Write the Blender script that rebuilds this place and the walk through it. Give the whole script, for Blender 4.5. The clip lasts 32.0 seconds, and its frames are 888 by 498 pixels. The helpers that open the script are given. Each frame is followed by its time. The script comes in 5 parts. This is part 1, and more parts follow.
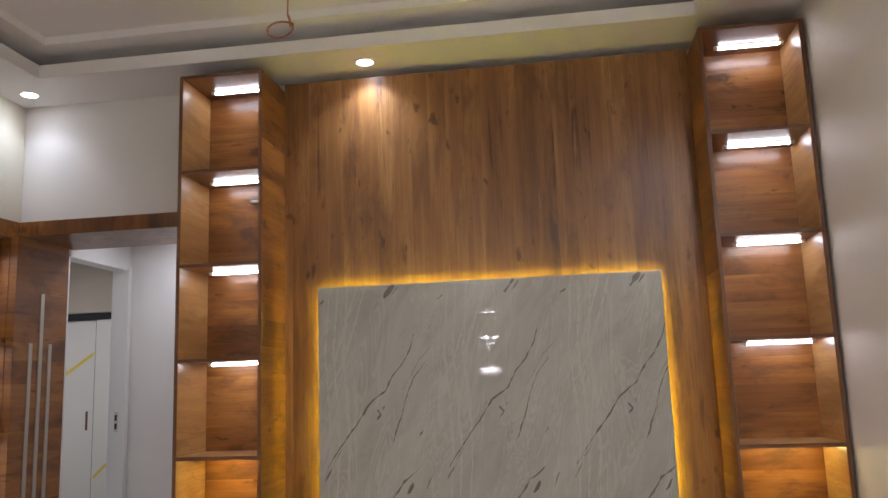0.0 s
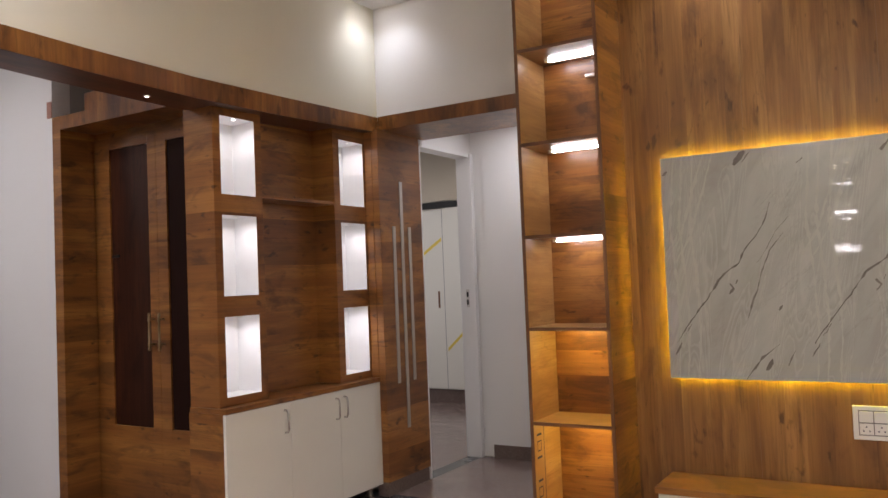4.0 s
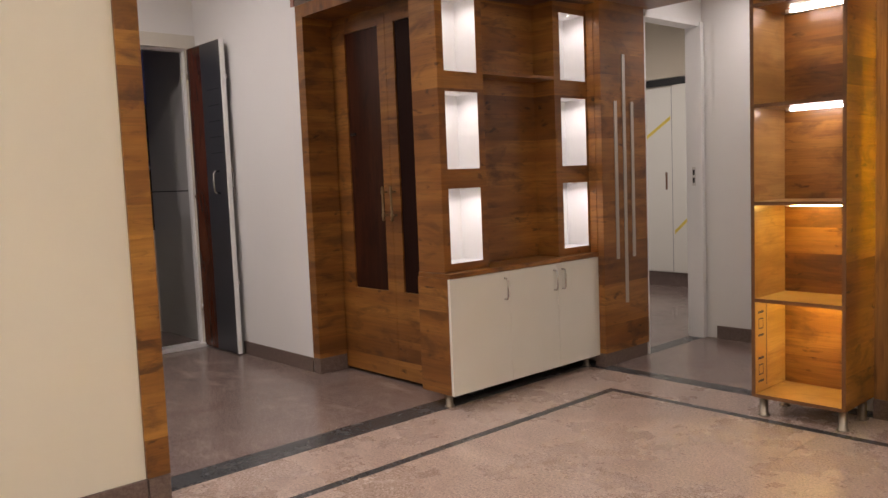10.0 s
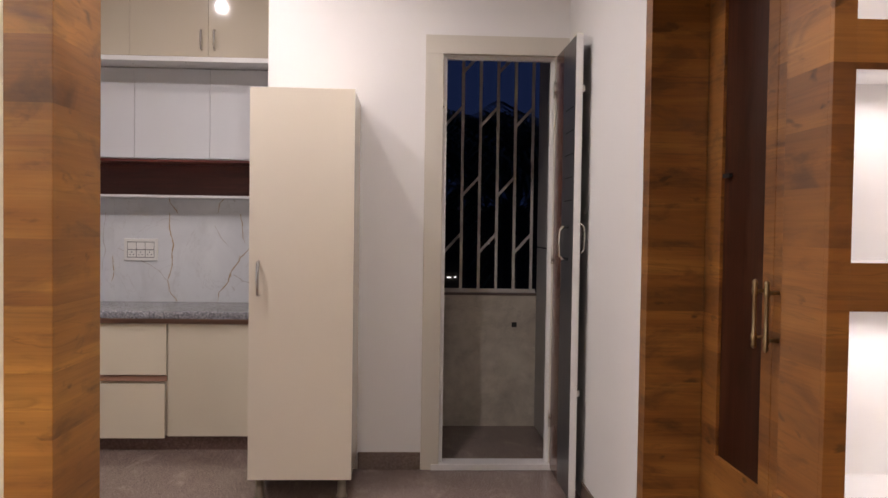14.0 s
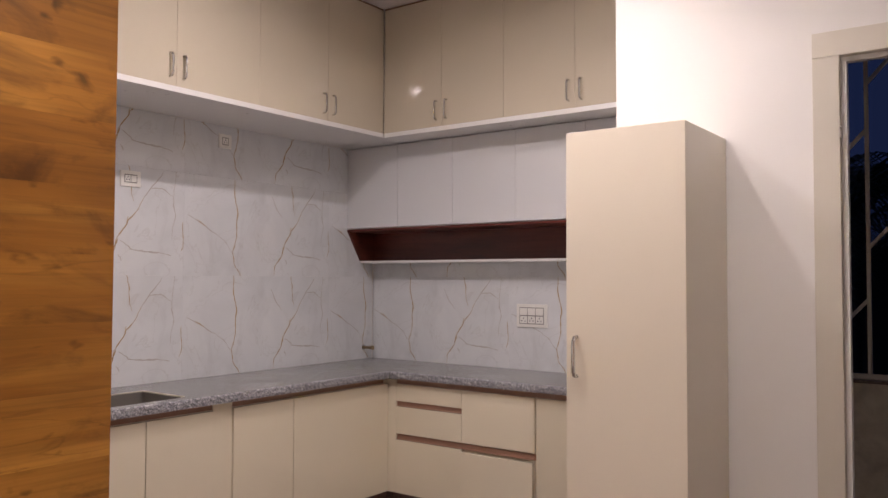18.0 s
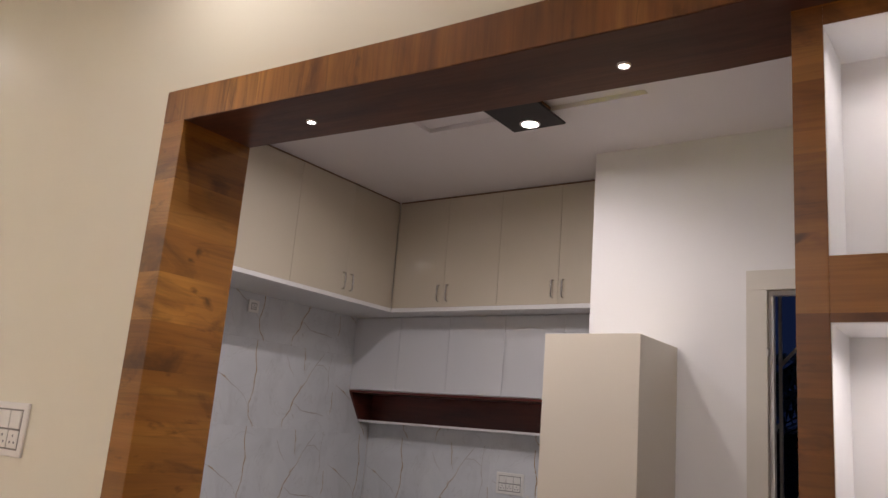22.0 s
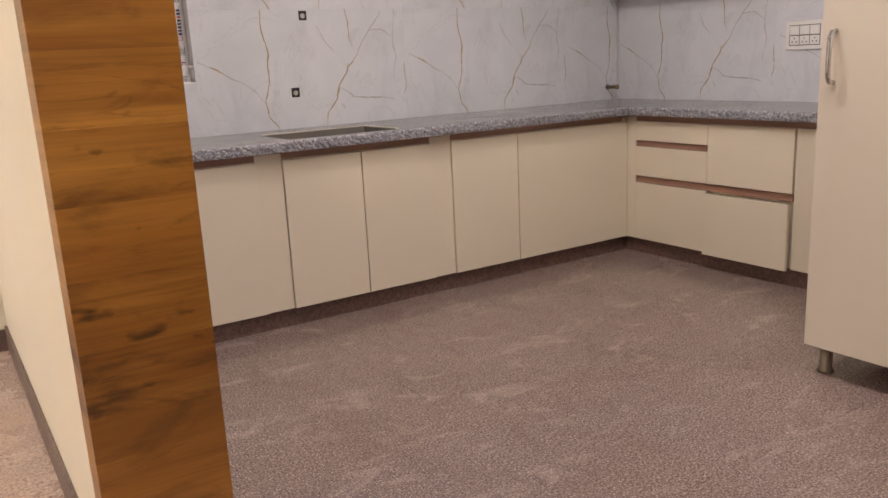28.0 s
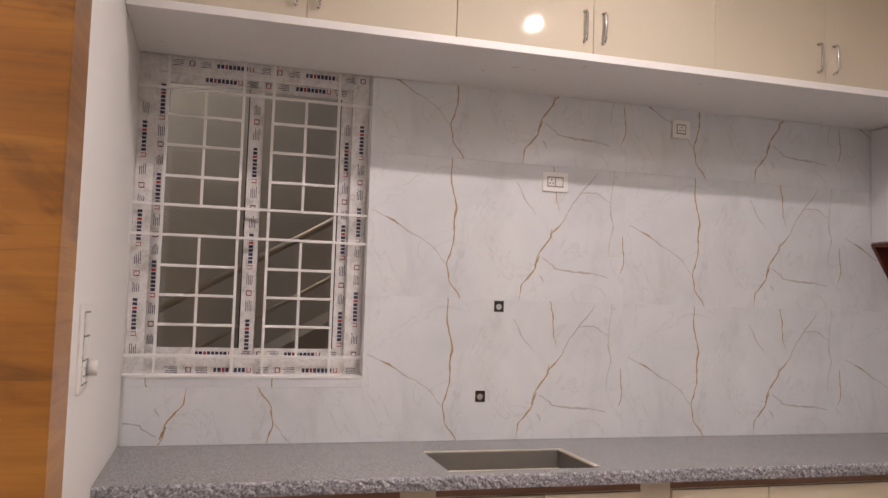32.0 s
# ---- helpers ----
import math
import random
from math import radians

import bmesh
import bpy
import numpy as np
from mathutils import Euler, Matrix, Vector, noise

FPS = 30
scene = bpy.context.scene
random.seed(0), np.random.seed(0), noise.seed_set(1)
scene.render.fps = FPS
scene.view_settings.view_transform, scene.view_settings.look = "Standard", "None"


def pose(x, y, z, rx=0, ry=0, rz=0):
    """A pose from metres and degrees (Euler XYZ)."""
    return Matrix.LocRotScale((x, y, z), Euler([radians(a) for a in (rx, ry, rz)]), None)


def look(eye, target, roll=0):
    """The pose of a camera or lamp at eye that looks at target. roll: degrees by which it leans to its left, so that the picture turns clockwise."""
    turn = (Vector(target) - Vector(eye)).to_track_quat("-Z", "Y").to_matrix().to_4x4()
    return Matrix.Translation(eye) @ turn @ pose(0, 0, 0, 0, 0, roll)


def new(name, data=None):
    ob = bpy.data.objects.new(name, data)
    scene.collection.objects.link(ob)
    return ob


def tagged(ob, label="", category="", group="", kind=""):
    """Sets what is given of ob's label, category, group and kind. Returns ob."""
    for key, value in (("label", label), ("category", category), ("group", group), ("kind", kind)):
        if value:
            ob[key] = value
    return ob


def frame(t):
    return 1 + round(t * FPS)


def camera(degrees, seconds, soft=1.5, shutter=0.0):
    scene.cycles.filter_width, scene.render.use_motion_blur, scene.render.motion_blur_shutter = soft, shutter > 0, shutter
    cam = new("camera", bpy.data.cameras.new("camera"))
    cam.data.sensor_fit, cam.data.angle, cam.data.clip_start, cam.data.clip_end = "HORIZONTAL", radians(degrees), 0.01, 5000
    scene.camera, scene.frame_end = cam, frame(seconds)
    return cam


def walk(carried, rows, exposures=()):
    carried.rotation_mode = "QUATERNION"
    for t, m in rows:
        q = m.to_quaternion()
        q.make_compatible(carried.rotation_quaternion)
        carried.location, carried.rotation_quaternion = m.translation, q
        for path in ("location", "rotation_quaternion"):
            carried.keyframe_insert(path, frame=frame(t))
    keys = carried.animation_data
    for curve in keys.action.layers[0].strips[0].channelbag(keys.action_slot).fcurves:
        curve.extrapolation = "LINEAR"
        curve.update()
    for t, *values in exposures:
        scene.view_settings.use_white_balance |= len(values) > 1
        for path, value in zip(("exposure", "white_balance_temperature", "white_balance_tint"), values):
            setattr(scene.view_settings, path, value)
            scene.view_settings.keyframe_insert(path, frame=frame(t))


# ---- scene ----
cam = camera(58.1, 32.0)
PATH = [
    (0, (-0.008, 0.43, 1.437), (-0.291, 2.383, 1.764), -2.0),
    (0.5, (0.021, 0.473, 1.411), (-0.39, 2.398, 1.766), -2.2),
    (1, (0.011, 0.476, 1.386), (-0.525, 2.369, 1.75), -2.3),
    (1.5, (0.026, 0.477, 1.382), (-0.646, 2.328, 1.732), -2.1),
    (2, (-0.015, 0.47, 1.396), (-0.809, 2.279, 1.708), -2.0),
    (2.5, (-0.023, 0.478, 1.417), (-0.915, 2.25, 1.673), -1.9),
    (3, (-0.086, 0.477, 1.43), (-1.032, 2.228, 1.62), -2.1),
    (3.5, (-0.13, 0.456, 1.403), (-1.115, 2.191, 1.535), -2.2),
    (5.5, (-0.151, 0.485, 1.332), (-1.395, 2.05, 1.298), -2.6),
    (6, (-0.176, 0.481, 1.339), (-1.497, 1.981, 1.293), -2.4),
    (6.5, (-0.183, 0.477, 1.339), (-1.58, 1.908, 1.299), -2.2),
    (7, (-0.172, 0.476, 1.351), (-1.624, 1.85, 1.322), -2.0),
    (7.5, (-0.145, 0.478, 1.35), (-1.633, 1.814, 1.329), -1.9),
    (8, (-0.103, 0.452, 1.336), (-1.61, 1.767, 1.307), -1.9),
    (8.5, (-0.064, 0.423, 1.321), (-1.568, 1.739, 1.268), -2.1),
    (9, (-0.045, 0.402, 1.289), (-1.534, 1.733, 1.194), -2.3),
    (9.5, (-0.028, 0.413, 1.283), (-1.505, 1.754, 1.142), -2.5),
    (10, (-0.026, 0.431, 1.287), (-1.504, 1.767, 1.112), -2.3),
    (10.5, (-0.082, 0.593, 1.287), (-1.614, 1.864, 1.088), -1.8),
    (11, (-0.25, 0.889, 1.324), (-1.874, 2.041, 1.134), -1.1),
    (11.5, (-0.401, 1.266, 1.33), (-2.156, 2.214, 1.179), -0.6),
    (12, (-0.596, 1.533, 1.361), (-2.431, 2.32, 1.243), -0.1),
    (12.5, (-0.89, 1.808, 1.375), (-2.801, 2.393, 1.284), 0.1),
    (13, (-1.141, 2.106, 1.37), (-3.106, 2.468, 1.286), 0.2),
    (13.5, (-1.359, 2.285, 1.386), (-3.345, 2.51, 1.31), 0.6),
    (15.5, (-1.998, 2.839, 1.430), (-3.960, 2.453, 1.423), 0.5),
    (16, (-2.102, 2.896, 1.431), (-4.022, 2.337, 1.407), 0.3),
    (16.5, (-2.297, 2.959, 1.413), (-4.160, 2.230, 1.387), 0.2),
    (17, (-2.447, 3.041, 1.439), (-4.229, 2.133, 1.425), 0.0),
    (17.5, (-2.506, 3.170, 1.434), (-4.196, 2.102, 1.462), 0.0),
    (18, (-2.527, 3.265, 1.460), (-4.140, 2.085, 1.535), 0.2),
    (18.5, (-2.513, 3.291, 1.463), (-4.080, 2.054, 1.581), 0.4),
    (19, (-2.382, 3.333, 1.448), (-3.932, 2.079, 1.610), 1.0),
    (19.5, (-2.256, 3.396, 1.485), (-3.799, 2.143, 1.700), 1.7),
    (20, (-2.197, 3.501, 1.525), (-3.729, 2.248, 1.813), 2.6),
    (20.5, (-2.145, 3.602, 1.534), (-3.671, 2.355, 1.876), 3.5),
    (21, (-2.082, 3.684, 1.521), (-3.614, 2.46, 1.913), 4.1),
    (21.5, (-1.995, 3.681, 1.541), (-3.549, 2.498, 1.973), 4.7),
    (22, (-1.89, 3.667, 1.543), (-3.466, 2.519, 1.989), 4.8),
    (22.5, (-1.838, 3.727, 1.549), (-3.416, 2.576, 1.981), 4.6),
    (23, (-1.827, 3.803, 1.517), (-3.39, 2.61, 1.887), 3.8),
    (23.5, (-1.838, 3.814, 1.494), (-3.372, 2.565, 1.79), 2.6),
    (24, (-1.871, 3.802, 1.445), (-3.373, 2.496, 1.643), 1.4),
    (24.5, (-1.911, 3.802, 1.395), (-3.386, 2.454, 1.484), 0.4),
    (25, (-1.961, 3.796, 1.334), (-3.415, 2.424, 1.293), -0.4),
    (25.5, (-2.022, 3.762, 1.216), (-3.458, 2.384, 1.012), -1.0),
    (27.5, (-2.856, 3.413, 1.16), (-4.026, 1.864, 0.68), -2.8),
    (28, (-3.03, 3.277, 1.186), (-4.082, 1.639, 0.725), -2.8),
    (28.5, (-3.178, 3.221, 1.206), (-4.07, 1.481, 0.785), -3.2),
    (29, (-3.276, 3.136, 1.229), (-4.081, 1.346, 0.845), -2.7),
    (29.5, (-3.376, 2.946, 1.261), (-4.094, 1.11, 0.925), -2.1),
    (30, (-3.464, 2.771, 1.295), (-4.103, 0.894, 1.038), -1.4),
    (30.5, (-3.579, 2.637, 1.322), (-4.151, 0.727, 1.165), -0.2),
    (31, (-3.617, 2.589, 1.372), (-4.154, 0.664, 1.304), 1.0),
    (31.5, (-3.593, 2.57, 1.419), (-4.14, 0.647, 1.451), 1.8),
    (32, (-3.608, 2.567, 1.457), (-4.153, 0.647, 1.588), 1.8),
]
walk(cam, [(t, look(eye, target, roll)) for t, eye, target, roll in PATH],
     exposures=[(0, -0.04, 6300, 18), (3.5, 0.12, 6600, 19), (6, 0.16, 7150, 21), (8, 0.11, 7250, 20), (11, 0.25, 7450, 22), (13, 0.26, 7200, 22), (16, 0.76, 7600, 26), (17, 0.73, 7550, 26), (18, 0.56, 7550, 26), (20, 0.40, 7250, 23), (21, 0.12, 7150, 22), (23, -0.1, 7200, 21), (25, -0.1, 7500, 21), (28, 0.75, 7600, 23), (29, 0.84, 7650, 23), (30, 0.92, 7600, 24), (31, 0.98, 7600, 24), (32, 0.84, 7700, 24)])

# ---- world, exposure ----
scene.view_settings.exposure = 0.0
world = bpy.data.worlds.new("night")
scene.world = world
world.use_nodes = True
wn = world.node_tree
bg = wn.nodes["Background"]
bg.inputs[0].default_value = (0.035, 0.075, 0.26, 1)
bg.inputs[1].default_value = 0.11

# ---- plan, in metres ----
WX = -3.225          # living room's west wall, living side
KX = -3.276          # the same wall, kitchen side
EX = 1.235           # living room's east wall
TVY = 4.65           # face of the wooden wall panel
NY = 4.76            # north wall plane
SY = -0.70            # south wall
CZ = 3.20            # ceiling border
WINY = -0.736        # kitchen tile face by the window
BKX = -7.09          # kitchen tile face at the back
DRX = -6.16          # wall with the balcony door
PLY = 3.372          # white wall beside the balcony door
KZ = 3.28            # kitchen ceiling


# ---- small builders ----
def add_box(bm, x0, x1, y0, y1, z0, z1, bevel=0.0, index=0):
    if x0 > x1: x0, x1 = x1, x0
    if y0 > y1: y0, y1 = y1, y0
    if z0 > z1: z0, z1 = z1, z0
    vs = [bm.verts.new((x, y, z)) for x in (x0, x1) for y in (y0, y1) for z in (z0, z1)]
    fs = [bm.faces.new([vs[i] for i in q]) for q in ((0, 1, 3, 2), (4, 6, 7, 5), (0, 4, 5, 1), (2, 3, 7, 6), (0, 2, 6, 4), (1, 5, 7, 3))]
    for f in fs:
        f.material_index = index
    if bevel:
        es = list({e for f in fs for e in f.edges})
        bmesh.ops.bevel(bm, geom=es, offset=bevel, segments=2, affect="EDGES", profile=0.6)
    return bm


def box(x0, x1, y0, y1, z0, z1, bevel=0.0015):
    return add_box(bmesh.new(), x0, x1, y0, y1, z0, z1, bevel)


def add_tube(bm, path, r, sides=10, caps=True):
    """A round bar along the points of path."""
    pts = [Vector(p) for p in path]
    rings = []
    for i, p in enumerate(pts):
        d = (pts[min(i + 1, len(pts) - 1)] - pts[max(i - 1, 0)]).normalized()
        a = d.orthogonal().normalized() if not rings else (side - d * side.dot(d)).normalized()
        side = a
        b = d.cross(a)
        rr = r[i] if isinstance(r, (list, tuple)) else r
        rings.append([bm.verts.new(p + (a * math.cos(k * 2 * math.pi / sides) + b * math.sin(k * 2 * math.pi / sides)) * rr) for k in range(sides)])
    for u, v in zip(rings, rings[1:]):
        for k in range(sides):
            f = bm.faces.new((u[k], u[(k + 1) % sides], v[(k + 1) % sides], v[k]))
            f.smooth = True
    if caps:
        bm.faces.new(list(reversed(rings[0])))
        bm.faces.new(rings[-1])
    return bm


def tube(path, r, sides=10):
    return add_tube(bmesh.new(), path, r, sides)


def prism(poly, axis, a, b):
    """A polygon, given in the two other axes, drawn out along axis from a to b."""
    bm = bmesh.new()
    def at(p, v):
        return {"x": (v, p[0], p[1]), "y": (p[0], v, p[1]), "z": (p[0], p[1], v)}[axis]
    lo = [bm.verts.new(at(p, a)) for p in poly]
    hi = [bm.verts.new(at(p, b)) for p in poly]
    bm.faces.new(lo), bm.faces.new(hi)
    for i in range(len(poly)):
        j = (i + 1) % len(poly)
        bm.faces.new((lo[i], lo[j], hi[j], hi[i]))
    bmesh.ops.recalc_face_normals(bm, faces=bm.faces)
    return bm


def place(ob, parent):
    """Parents ob, whose mesh is in world metres, without moving it."""
    if parent is not None:
        ob.parent = parent
        ob.matrix_parent_inverse = Matrix.Translation(-parent.location)
    return ob


def part(name, bm, material, parent=None, label=""):
    """Links a bmesh as one mesh object, under a thing or a part."""
    me = bpy.data.meshes.new(name)
    bmesh.ops.recalc_face_normals(bm, faces=bm.faces)
    bm.to_mesh(me)
    bm.free()
    for m in (material if isinstance(material, (list, tuple)) else [material]):
        me.materials.append(m)
    ob = place(new(name, me), parent)
    if label:
        tagged(ob, label)
    return ob


def thing(name, loc, label, category, group="", kind=""):
    ob = new(name)
    ob.empty_display_size = 0.05
    ob.location = loc
    return tagged(ob, label, category, group, kind)


def solid(name, bm, material, label, category, group="", kind=""):
    return tagged(part(name, bm, material), label, category, group, kind)


# ---- materials ----
def material(name, rough=0.5, metal=0.0, colour=(0.8, 0.8, 0.8), spec=0.5, coat=0.0):
    m = bpy.data.materials.new(name)
    m.use_nodes = True
    b = m.node_tree.nodes["Principled BSDF"]
    b.inputs["Base Color"].default_value = (*colour, 1)
    b.inputs["Roughness"].default_value = rough
    b.inputs["Metallic"].default_value = metal
    b.inputs["Specular IOR Level"].default_value = spec
    b.inputs["Coat Weight"].default_value = coat
    b.inputs["Coat Roughness"].default_value = 0.06
    return m, m.node_tree, b


def coords(nt, scale=(1, 1, 1), shift=(0, 0, 0), source="Object"):
    tc = nt.nodes.new("ShaderNodeTexCoord")
    mp = nt.nodes.new("ShaderNodeMapping")
    mp.inputs["Scale"].default_value = scale
    mp.inputs["Location"].default_value = shift
    nt.links.new(tc.outputs[source], mp.inputs[0])
    return mp.outputs[0]


def noise_tex(nt, vec, scale, detail=4.0, rough=0.55, distort=0.0):
    n = nt.nodes.new("ShaderNodeTexNoise")
    n.inputs["Scale"].default_value = scale
    n.inputs["Detail"].default_value = detail
    n.inputs["Roughness"].default_value = rough
    n.inputs["Distortion"].default_value = distort
    nt.links.new(vec, n.inputs["Vector"])
    return n.outputs[0]


def ramp(nt, fac, stops):
    r = nt.nodes.new("ShaderNodeValToRGB")
    e = r.color_ramp.elements
    e[0].position, e[0].color = stops[0][0], (*stops[0][1], 1)
    e[1].position, e[1].color = stops[-1][0], (*stops[-1][1], 1)
    for p, c in stops[1:-1]:
        k = e.new(p)
        k.color = (*c, 1)
    nt.links.new(fac, r.inputs[0])
    return r.outputs[0]


def mix(nt, fac, a, b, mode="MIX"):
    n = nt.nodes.new("ShaderNodeMix")
    n.data_type, n.blend_type = "RGBA", mode
    for v, i in ((fac, 0), (a, 6), (b, 7)):
        if isinstance(v, (int, float)):
            n.inputs[i].default_value = v
        elif isinstance(v, tuple):
            n.inputs[i].default_value = (*v, 1)
        else:
            nt.links.new(v, n.inputs[i])
    return n.outputs[2]


def math_node(nt, op, a, b=0.0):
    n = nt.nodes.new("ShaderNodeMath")
    n.operation = op
    for v, i in ((a, 0), (b, 1)):
        if isinstance(v, (int, float)):
            n.inputs[i].default_value = v
        else:
            nt.links.new(v, n.inputs[i])
    return n.outputs[0]


def bump(nt, b, height, strength=0.2, dist=0.001):
    n = nt.nodes.new("ShaderNodeBump")
    n.inputs["Strength"].default_value = strength
    n.inputs["Distance"].default_value = dist
    nt.links.new(height, n.inputs["Height"])
    nt.links.new(n.outputs[0], b.inputs["Normal"])


def paint(name, colour, rough=0.55):
    m, nt, b = material(name, rough, 0, colour)
    big = noise_tex(nt, coords(nt), 1.1, 5)
    c = mix(nt, big, tuple(x * 0.955 for x in colour), tuple(min(1, x * 1.03) for x in colour))
    nt.links.new(c, b.inputs["Base Color"])
    fine = noise_tex(nt, coords(nt), 260, 3)
    wave = noise_tex(nt, coords(nt), 6, 3)
    bump(nt, b, math_node(nt, "ADD", fine, math_node(nt, "MULTIPLY", wave, 4.0)), 0.12, 0.0012)
    return m


def laminate_wood(name, along, across, tones, knots=0.9, rough=0.3, plank=None, coat=0.0, streaks=0.75, patches=0.72, axis=0, blend=0.38, splits=0.5, cloud=1.9):
    """Printed wood laminate. along, across: how many times per metre the print changes with the grain and across it;
    tones: dark, middle, light. The grain's own axes are those with the low number in along."""
    m, nt, b = material(name, rough, 0, tones[1], 0.5, coat)
    def stretched(k):
        return tuple(a * k[0] if g else a * k[1] for a, g in zip((1, 1, 1), along))
    base = coords(nt)
    wnz = None
    if plank:
        tc = nt.nodes.new("ShaderNodeTexCoord")
        sp = nt.nodes.new("ShaderNodeSeparateXYZ")
        nt.links.new(tc.outputs["Object"], sp.inputs[0])
        cell = math_node(nt, "FLOOR", math_node(nt, "DIVIDE", sp.outputs[axis], plank))
        wnz = nt.nodes.new("ShaderNodeTexWhiteNoise")
        wnz.noise_dimensions = "1D"
        nt.links.new(cell, wnz.inputs["W"])
        off = nt.nodes.new("ShaderNodeVectorMath")
        off.operation = "MULTIPLY_ADD"
        nt.links.new(wnz.outputs["Color"], off.inputs[0])
        off.inputs[1].default_value = (0, 5, 8) if axis == 0 else (6, 7, 0.9)
        nt.links.new(base, off.inputs[2])
        base = off.outputs[0]
    def layer(k, detail, rgh, dist):
        mp = nt.nodes.new("ShaderNodeMapping")
        mp.inputs["Scale"].default_value = stretched(k)
        nt.links.new(base, mp.inputs[0])
        return noise_tex(nt, mp.outputs[0], 1.0, detail, rgh, dist)
    zone = layer((0.5, across * 0.28), 3, 0.5, 0.4)
    bands = layer((0.9, across * 0.9), 4, 0.55, 0.4)
    streak = layer((1.6, across * 3.4), 6, 0.62, 0.3)
    fibre = layer((2.2, across * 13.0), 6, 0.68, 0.15)
    tone = math_node(nt, "ADD", math_node(nt, "MULTIPLY", zone, 0.45), math_node(nt, "MULTIPLY", bands, 0.55))
    c = ramp(nt, tone, [(0.36, tuple(x * 0.6 + y * 0.2 for x, y in zip(tones[1], tones[0]))), (0.49, tones[1]), (0.63, tones[2])])
    c = mix(nt, math_node(nt, "MULTIPLY", ramp_value(nt, streak, 0.40, 0.74), streaks), c, mix(nt, 0.6, c, tones[0]))
    c = mix(nt, math_node(nt, "MULTIPLY", ramp_value(nt, fibre, 0.44, 0.66), 0.52), c, mix(nt, 0.5, c, tones[0]))
    # broad dark clouds, small lens-shaped knots and thin dark lines
    deep = tuple(x * 0.6 for x in tones[0])
    patch = layer((cloud, across * 0.85), 6, 0.62, 0.6)
    c = mix(nt, math_node(nt, "MULTIPLY", ramp_value(nt, patch, 0.515, 0.65), patches), c, mix(nt, 0.15, tones[0], c))
    knot = layer((8.0, across * 2.0), 3, 0.5, 0.3)
    c = mix(nt, math_node(nt, "MULTIPLY", ramp_value(nt, knot, 0.65, 0.73), knots), c, deep)
    split = layer((0.9, across * 2.6), 5, 0.6, 0.5)
    c = mix(nt, math_node(nt, "MULTIPLY", math_node(nt, "MULTIPLY", ramp_value(nt, split, 0.57, 0.66), ramp_value(nt, patch, 0.42, 0.56)), splits), c, tones[0])
    for size, level in ((1.3, 0.47), (0.8, 0.52)):
        crack = layer((0.9 * size, across * 1.5 * size), 4, 0.5, 0.7)
        thin = ramp_value(nt, math_node(nt, "ABSOLUTE", math_node(nt, "SUBTRACT", crack, level)), 0.012, 0.0)
        c = mix(nt, math_node(nt, "MULTIPLY", math_node(nt, "MULTIPLY", thin, ramp_value(nt, bands if level > 0.5 else zone, 0.44, 0.60)), 0.35), c, deep)
    if plank:
        c = mix(nt, blend, c, mix(nt, wnz.outputs["Value"], tuple(x * 0.9 for x in tones[0]), tuple(x * 1.1 for x in tones[2])))
    nt.links.new(c, b.inputs["Base Color"])
    bump(nt, b, fibre, 0.08, 0.0005)
    nt.links.new(math_node(nt, "ADD", math_node(nt, "MULTIPLY", fibre, 0.14), rough - 0.06), b.inputs["Roughness"])
    return m


def ramp_value(nt, v, a, b):
    n = nt.nodes.new("ShaderNodeMapRange")
    n.inputs["From Min"].default_value, n.inputs["From Max"].default_value = a, b
    nt.links.new(v, n.inputs["Value"])
    return n.outputs[0]


def gloss(name, colour, rough=0.12, coat=0.6, wob=0.02):
    m, nt, b = material(name, rough, 0, colour, 0.5, coat)
    n = noise_tex(nt, coords(nt), 2.2, 4)
    c = mix(nt, n, tuple(x * 0.965 for x in colour), tuple(min(1, x * 1.02) for x in colour))
    nt.links.new(c, b.inputs["Base Color"])
    bump(nt, b, noise_tex(nt, coords(nt), 9, 2), wob, 0.002)
    sm = noise_tex(nt, coords(nt), 5, 6, 0.65)
    nt.links.new(math_node(nt, "ADD", math_node(nt, "MULTIPLY", sm, 0.12), max(0.02, rough - 0.05)), b.inputs["Roughness"])
    return m


